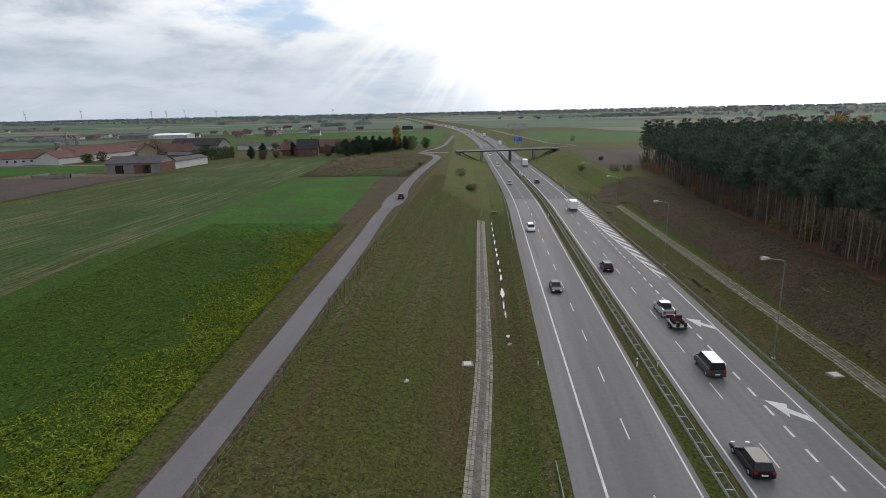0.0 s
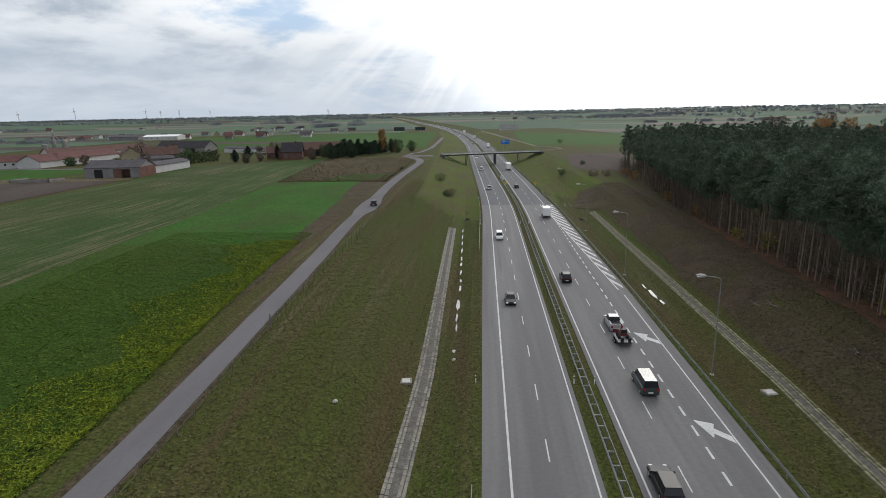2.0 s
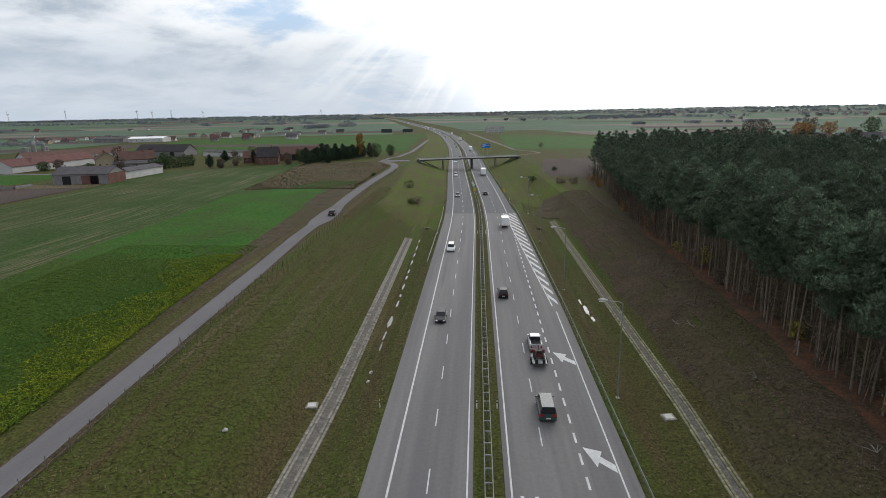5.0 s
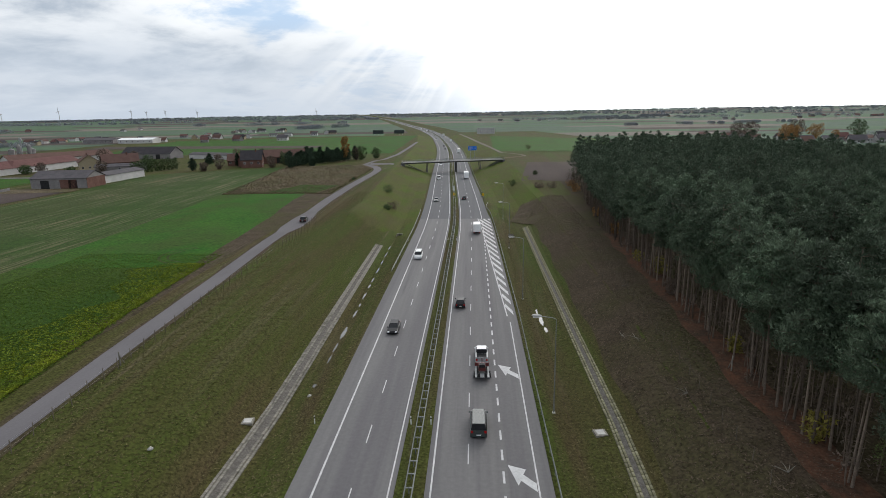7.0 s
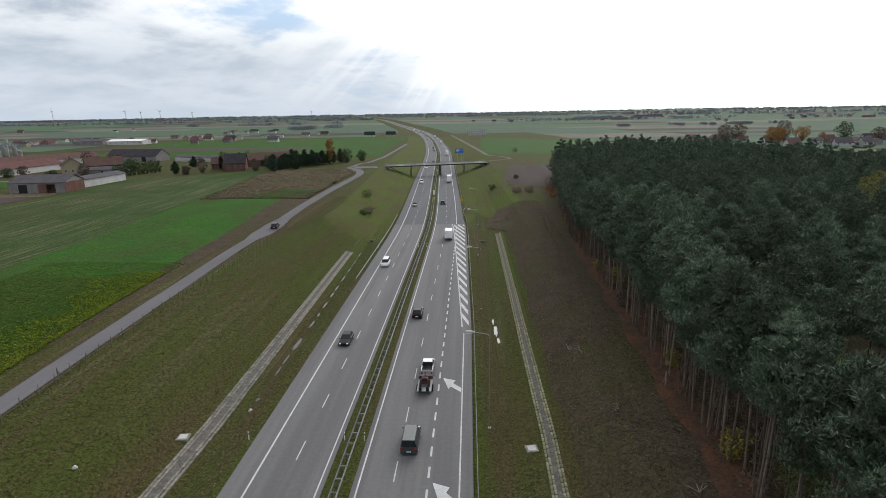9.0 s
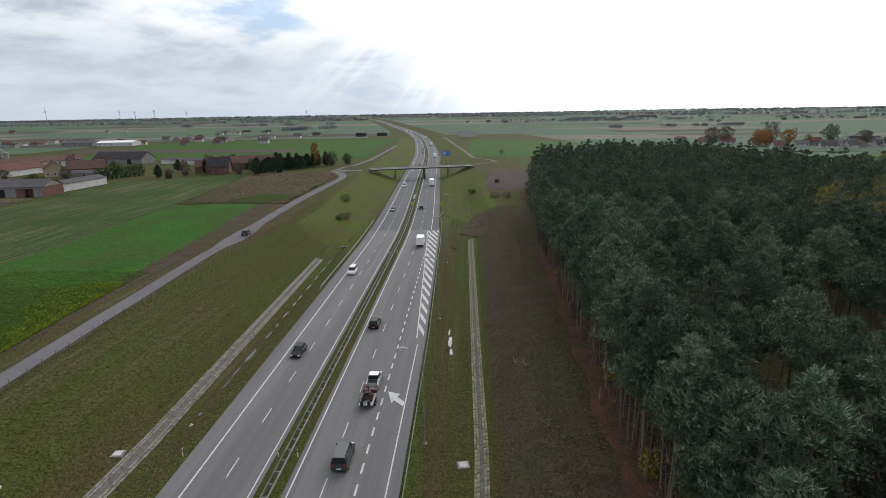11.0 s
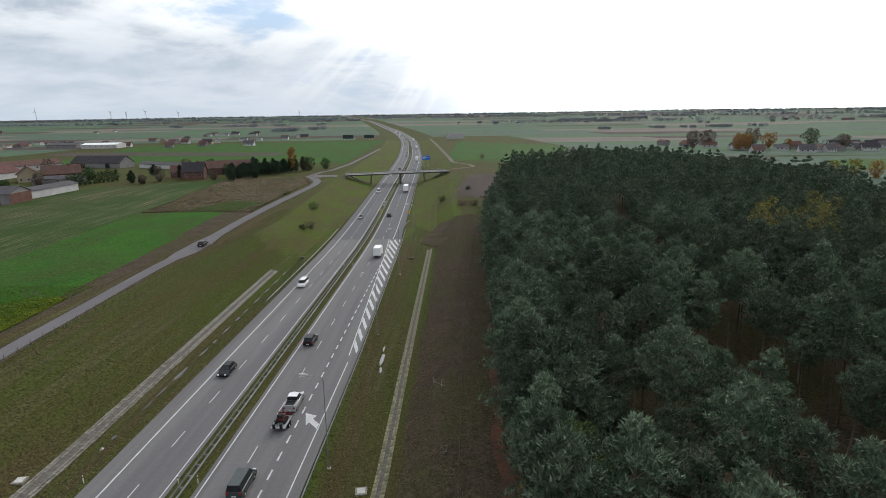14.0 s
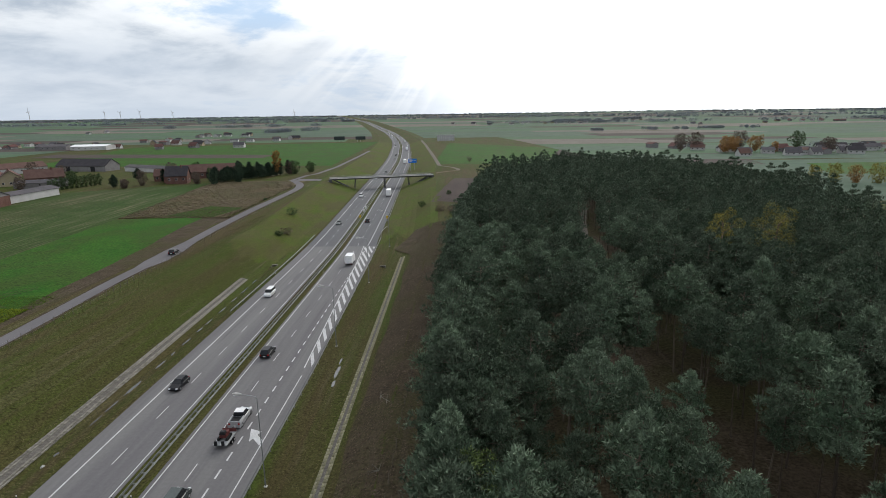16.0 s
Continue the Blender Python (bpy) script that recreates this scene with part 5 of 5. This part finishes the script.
bb = panel_sign("billboard", "large pale billboard with dark framing ribs in a field", 6.7, 31.7, 830, 5.2, 13.6, "white_wall", 5, 8, "billboard")
for k in range(2):
    part("rail", Geo().box(6.7, 829.5, 7.6 + 3 * k, 31.7, 829.68, 7.9 + 3 * k), "steel", bb)
panel_sign("billboard", "dark rectangular billboard in a green field", -153.5, -137, 885, 5.4, 11, "board", 3, 0, "billboard")
panel_sign("billboard", "dark rectangular billboard in a green field", -120.3, -105, 885, 5.7, 10.7, "board", 3, 0, "billboard")
sign = panel_sign("motorway_sign", "blue motorway direction sign on steel posts", -2.2, 4.2, 450, 6.9, 10.0, "blue", 2, 0, "road sign")
for k, (x, z, w) in enumerate([(-1.6, 9.2, 2.6), (-1.6, 8.4, 3.4), (-1.6, 7.6, 2.0), (2.4, 8.4, 1.2)]):
    part("bar", Geo().box(x, 449.84, z, x + w, 449.87, z + 0.35), "paint", sign)
for x, y in ((6.0, 243.0),):
    ob = thing("warning_marker", "small yellow marker sign on a post", "road sign", "yellow markers")
    part("post", Geo().tube([(0, 0, -0.2), (0, 0, 1.6)], [0.05, 0.05], 8), "steel", ob)
    part("plate", Geo().box(-0.45, -0.04, 1.0, 0.45, 0.04, 2.2), "yellow_paint", ob)
    ob.matrix_basis = pose(x, y, float(ground_z(x, y)))
for k, y in enumerate((246.0, 262.0, 270.0)):
    x = float(median_x(y))
    ob = thing("warning_marker", "yellow and grey barrier end marker in the reserve", "road sign", "yellow markers")
    part("post", Geo().tube([(0, 0, -0.2), (0, 0, 1.9)], [0.07, 0.07], 8), "steel", ob)
    part("plate", Geo().box(-0.4, -0.05, 0.9, 0.4, 0.05, 2.0), "yellow_paint" if k == 0 else "car_white", ob)
    ob.matrix_basis = pose(x, y, 0)


# ---- marker posts and fence ----
def marker_post(x, y):
    ob = thing("delineator_post", "white plastic marker post with dark band by the road", "marker post", "marker posts")
    part("body", Geo().prism([(-0.06, -0.05), (0.06, -0.05), (0.0, 0.07)], "z", -0.1, 1.05), "car_white", ob)
    part("band", Geo().prism([(-0.066, -0.056), (0.066, -0.056), (0.0, 0.077)], "z", 0.72, 0.9), "dark", ob, "dark band")
    ob.matrix_basis = pose(x, y, float(ground_z(x, y)))
    return ob


for y in (61.3, 161.3, 11.3):
    for x in (-17.0, -5.3, -2.9):
        marker_post(x, y)
fence = thing("wire_fence", "low wire fence on thin weathered posts along the bank", "fence")
stake = mesh_of("post", Geo().tube([(0, 0, -0.3), (0, 0, 1.55)], [0.05, 0.04], 6), "wood")
FX = lambda y: float(np.interp(y, [-30, 30, 100, 140, 200, 290], [-42.2, -43.2, -44.3, -45.2, -47.6, -46.0]))
for k in range(100):
    y = -12 + 3.0 * k
    o = new("post", stake)
    o.parent = fence
    o.matrix_basis = pose(FX(y), y, float(ground_z(FX(y), y)), (k * 37 % 7) - 3, (k * 53 % 9) - 4, 0)
for z in (0.7, 1.35):
    part("wire", Geo().tube([(FX(y), y, float(ground_z(FX(y), y)) + z) for y in np.arange(-12, 286, 6.0)], [0.006] * 50, 3), "steel", fence)
for x, y in ((-44.0, 66.8), (-43.2, 30.0), (33.8, 66.5)):
    ob = thing("corner_post", "stout pale wooden post with a slanting brace", "post", "corner posts")
    part("post", Geo().tube([(0, 0, -0.3), (0, 0, 2.0)], [0.09, 0.08], 7), "slab", ob)
    part("brace", Geo().tube([(0, 0.9, 0), (0, 0.05, 1.5)], [0.06, 0.05], 6), "slab", ob)
    ob.matrix_basis = pose(x, y, float(ground_z(x, y)))
fence_2 = thing("wire_fence", "wire fence on thin posts along the pine wood", "fence")
FX2 = lambda y: float(np.interp(y, [20, 52, 90, 127, 180], [28.3, 28.4, 29.0, 30.3, 33.0]))
for k in range(46):
    y = 22 + 3.4 * k
    o = new("post", stake)
    o.parent = fence_2
    o.matrix_basis = pose(FX2(y), y, float(ground_z(FX2(y), y)), (k * 31 % 7) - 3, (k * 47 % 9) - 4, 0)
for z in (0.6, 1.0, 1.4):
    part("wire", Geo().tube([(FX2(y), y, float(ground_z(FX2(y), y)) + z) for y in np.arange(22, 176, 5.0)], [0.004] * 31, 3), "wood", fence_2)
# fallen branches below the wood
for k, (x, y) in enumerate([(25.8, 79.5), (24.5, 82), (29, 101), (27, 62), (30.5, 47)]):
    g = Geo()
    q = random.Random(k)
    for j in range(4):
        a = q.uniform(0, 6.3)
        g.tube([(0, 0, 0.1), (math.cos(a) * 0.8, math.sin(a) * 0.8, 0.25), (math.cos(a) * 1.5, math.sin(a) * 1.6, 0.2)], [0.05, 0.035, 0.01], 4)
    o = tagged(new("fallen_branch", mesh_of("fallen_branch", g, "slab")), "pale dry fallen branches in dead grass", "branch")
    o.matrix_basis = pose(x, y, float(ground_z(x, y)) + 0.08)


# ---- vehicles ----
def wheel(parent, x, y, rad):
    t = part("wheel", Geo().tube([(x - 0.11, y, rad), (x + 0.11, y, rad)], [rad, rad], 14), "tyre", parent)
    part("rim", Geo().tube([(x - 0.12, y, rad), (x + 0.12, y, rad)], [rad * 0.6, rad * 0.6], 10), "car_silver", t)


def car(paint, label, L=4.5, W=1.8, H=1.5, kind="hatch", group=""):
    """A car with its nose towards +y."""
    ob = thing("car", label, "car", group)
    h = L / 2
    belt = H * 0.62
    body = [(-h, 0.35), (-h + 0.06, belt * 0.9), (-h + 0.25, belt), (h - L * 0.27, belt), (h - 0.2, belt * 0.78), (h, belt * 0.55), (h - 0.02, 0.3), (-h + 0.05, 0.26)]
    g = Geo()
    n = len(body)
    rings = [(-W / 2, 0.90), (-W / 2 + 0.10, 1.0), (W / 2 - 0.10, 1.0), (W / 2, 0.90)]
    v, f = [], []
    for x, k in rings:
        v += [(x, y * (0.985 if k < 1 else 1), 0.3 + (z - 0.3) * k) for y, z in body]
    for i in range(3):
        f += [(i * n + j, i * n + (j + 1) % n, (i + 1) * n + (j + 1) % n, (i + 1) * n + j) for j in range(n)]
    f += [tuple(range(n)), tuple(range(3 * n, 4 * n))[::-1]]
    part("body", (v, f), paint, ob)
    back = {"hatch": (-h + 0.30, -h + 0.75), "wagon": (-h + 0.15, -h + 0.45), "van": (-h + 0.06, -h + 0.16)}[kind]
    front = {"hatch": (h - L * 0.27, h - L * 0.45), "wagon": (h - L * 0.28, h - L * 0.45), "van": (h - L * 0.17, h - L * 0.30)}[kind]
    a, b = W / 2 - 0.08, W / 2 - 0.26
    cab = Geo()
    cab.add([(-a, back[0], belt - 0.02), (a, back[0], belt - 0.02), (a, front[0], belt - 0.02), (-a, front[0], belt - 0.02), (-b, back[1], H - 0.05), (b, back[1], H - 0.05), (b, front[1], H - 0.05), (-b, front[1], H - 0.05)], [(0, 1, 5, 4), (1, 2, 6, 5), (2, 3, 7, 6), (3, 0, 4, 7), (4, 5, 6, 7)])
    part("cabin_glass", cab, "glass", ob)
    part("roof", Geo().box(-b - 0.03, back[1] - 0.04, H - 0.06, b + 0.03, front[1] + 0.04, H, 0.03), paint, ob)
    for s in (-1, 1):
        for y in (-h + 0.85, h - 0.85):
            wheel(ob, s * (W / 2 - 0.1), y, 0.32)
        part("tail_lamp", Geo().box(s * (W / 2 - 0.2) - 0.13, -h - 0.02, belt * 0.68, s * (W / 2 - 0.2) + 0.13, -h + 0.1, belt * 0.9), "tail", ob)
        part("headlamp", Geo().box(s * (W / 2 - 0.28) - 0.16, h - 0.2, belt * 0.55, s * (W / 2 - 0.28) + 0.16, h + 0.01, belt * 0.75), "head", ob)
        part("mirror", Geo().box(s * W / 2 - 0.02 * s, front[0] - 0.25, belt, s * (W / 2 + 0.17), front[0] - 0.1, belt + 0.16, 0.02), paint, ob)
    part("number_plate", Geo().box(-0.26, -h - 0.015, 0.5, 0.26, -h + 0.05, 0.62), "car_white", ob)
    return ob


def truck(box_mat, label, L=6.5, H=3.1, W=2.2):
    ob = thing("truck", label, "truck")
    h = L / 2
    part("chassis", Geo().box(-0.5, -h, 0.45, 0.5, h - 0.3, 0.75), "dark", ob)
    part("box", Geo().box(-W / 2, -h, 0.8, W / 2, h - 2.0, H, 0.04), box_mat, ob)
    cab = part("cab", Geo().prism([(h - 1.9, 0.4), (h, 0.4), (h, 1.3), (h - 0.5, 2.3), (h - 1.9, 2.4)], "x", -W / 2 + 0.1, W / 2 - 0.1), "car_white", ob)
    part("windscreen", Geo().add([(-W / 2 + 0.2, h + 0.005, 1.36), (W / 2 - 0.2, h + 0.005, 1.36), (W / 2 - 0.25, h - 0.42, 2.22), (-W / 2 + 0.25, h - 0.42, 2.22)], [(0, 1, 2, 3)]), "glass", cab)
    for s in (-1, 1):
        for y in (-h + 1.1, h - 0.9):
            wheel(ob, s * (W / 2 - 0.22), y, 0.42)
        part("tail_lamp", Geo().box(s * 0.85 - 0.12, -h - 0.03, 0.6, s * 0.85 + 0.12, -h, 0.78), "tail", ob)
    return ob


def drive(ob, o, y, back=False):
    a, b = float(median_x(y - 3)), float(median_x(y + 3))
    ob.matrix_basis = pose((a + b) / 2 + o, y, 0.035, 0, 0, math.degrees(math.atan2(a - b, 6)) + (180 if back else 0))


def pickup(label):
    """A double-cab pickup with an open bed, its nose towards +y."""
    ob = car("car_silver", label, 5.2, 1.85, 1.8, "hatch")
    ob["category"] = "pickup"
    for p in list(ob.children):
        if p.name.split(".")[0] in ("cabin_glass", "roof"):
            bpy.data.objects.remove(p)
    cab = Geo()
    a, b = 0.86, 0.68
    cab.add([(-a, -0.75, 1.08), (a, -0.75, 1.08), (a, 1.25, 1.08), (-a, 1.25, 1.08), (-b, -0.62, 1.74), (b, -0.62, 1.74), (b, 0.55, 1.74), (-b, 0.55, 1.74)], [(0, 1, 5, 4), (1, 2, 6, 5), (2, 3, 7, 6), (3, 0, 4, 7), (4, 5, 6, 7)])
    part("cabin_glass", cab, "glass", ob)
    part("roof", Geo().box(-0.72, -0.68, 1.73, 0.72, 0.6, 1.8, 0.04), "car_white", ob, "pale roof")
    part("bed", Geo().box(-0.72, -2.45, 1.10, 0.72, -0.82, 1.13), "dark", ob, "dark open load bed")
    for q in (-1, 1):
        part("bed_side", Geo().box(q * 0.82 - 0.08, -2.55, 1.05, q * 0.82 + 0.08, -0.78, 1.30, 0.02), "car_silver", ob)
    part("tailgate", Geo().box(-0.9, -2.6, 0.75, 0.9, -2.5, 1.30, 0.02), "car_silver", ob)
    return ob


def machine_trailer():
    ob = thing("trailer", "flat grey trailer carrying a small red machine", "trailer")
    part("deck", Geo().box(-1.0, -2.0, 0.62, 1.0, 1.6, 0.72), "steel", ob)
    part("drawbar", Geo().add([(-0.5, 1.6, 0.6), (0.5, 1.6, 0.6), (0.06, 3.0, 0.55), (-0.06, 3.0, 0.55), (-0.5, 1.6, 0.7), (0.5, 1.6, 0.7), (0.06, 3.0, 0.63), (-0.06, 3.0, 0.63)], [(3, 2, 1, 0), (4, 5, 6, 7), (0, 1, 5, 4), (1, 2, 6, 5), (2, 3, 7, 6), (3, 0, 4, 7)]), "dark", ob)
    for q in (-1, 1):
        for y in (-0.55, 0.2):
            wheel(ob, q * 1.08, y, 0.3)
        part("ramp", Geo().box(q * 0.5 - 0.2, -2.15, 0.72, q * 0.5 + 0.2, -2.0, 1.35), "dark", ob)
    part("headboard", Geo().box(-1.0, 1.5, 0.72, 1.0, 1.6, 1.25), "red_machine", ob)
    load = thing("compact_machine", "small red tracked machine standing on a trailer", "machine")
    for q in (-1, 1):
        part("track", Geo().prism([(-0.75, 0.05), (0.75, 0.05), (0.95, 0.25), (0.75, 0.45), (-0.75, 0.45), (-0.95, 0.25)], "x", q * 0.6 - 0.14, q * 0.6 + 0.14), "tyre", load)
    part("body", Geo().box(-0.5, -0.6, 0.4, 0.5, 0.7, 1.0, 0.06), "red_machine", load)
    part("engine_cover", Geo().box(-0.42, -0.75, 0.95, 0.42, -0.05, 1.35, 0.08), "dark", load)
    part("mast", Geo().tube([(0, 0.5, 0.9), (0, 1.0, 1.5), (0, 1.25, 0.7)], [0.1, 0.09, 0.07], 6), "red_machine", load)
    return ob, load


parked = car("car_black", "dark car standing on the service road's passing place", 4.5, 1.85, 1.6)
parked.matrix_basis = pose(-49.1, 166.6, float(ground_z(-49.1, 166.6)) + 0.14, 0, 0, 8)
drive(car("car_black", "black estate car with roof rails on the motorway", 4.8, 1.85, 1.5, "wagon"), 3.6, 42)
drive(car("van_green", "dark green passenger van on the motorway", 4.9, 1.92, 1.95, "van"), 6.9, 60.5)
drive(pickup("silver pickup with a pale roof towing a trailer"), 7.5, 80)
for v in machine_trailer():
    drive(v, 7.5, 74.2)
v.matrix_basis = pose(0, -0.2, 0.685) @ v.matrix_basis
drive(car("car_black", "dark off-road car on the motorway", 4.4, 1.85, 1.7, "wagon"), 3.8, 104)
drive(truck("car_white", "small white box truck on the motorway"), 7.3, 172)
drive(car("car_black", "dark hatchback on the motorway", 4.2, 1.8, 1.5), 4.1, 240)
drive(car("car_black", "black car coming along the motorway", 4.5, 1.8, 1.45), -7.3, 91, True)
drive(car("car_white", "small white van coming along the motorway", 4.5, 1.85, 1.85, "van"), -7.8, 141, True)
drive(car("car_grey", "dark car coming along the motorway", 4.5, 1.8, 1.45), -7.6, 236, True)
drive(car("car_white", "white van coming along the motorway", 4.9, 1.95, 1.95, "van"), -7.6, 315, True)
rt = random.Random(8)
for k in range(16):
    y = 330 + k * 62 + rt.uniform(-22, 22)
    o = rt.choice([-7.6, -3.9, 4.1, 7.6])
    if k % 3 == 0:
        v = truck("car_white", "distant white lorry on the motorway", rt.uniform(9, 14), 3.8, 2.5)
    else:
        mat = rt.choice(["car_black", "car_white", "car_silver", "car_grey"])
        v = car(mat, {"car_black": "distant black car on the motorway", "car_white": "distant white car on the motorway", "car_silver": "distant silver car on the motorway", "car_grey": "distant grey car on the motorway"}[mat])
    drive(v, o, y, o < 0)
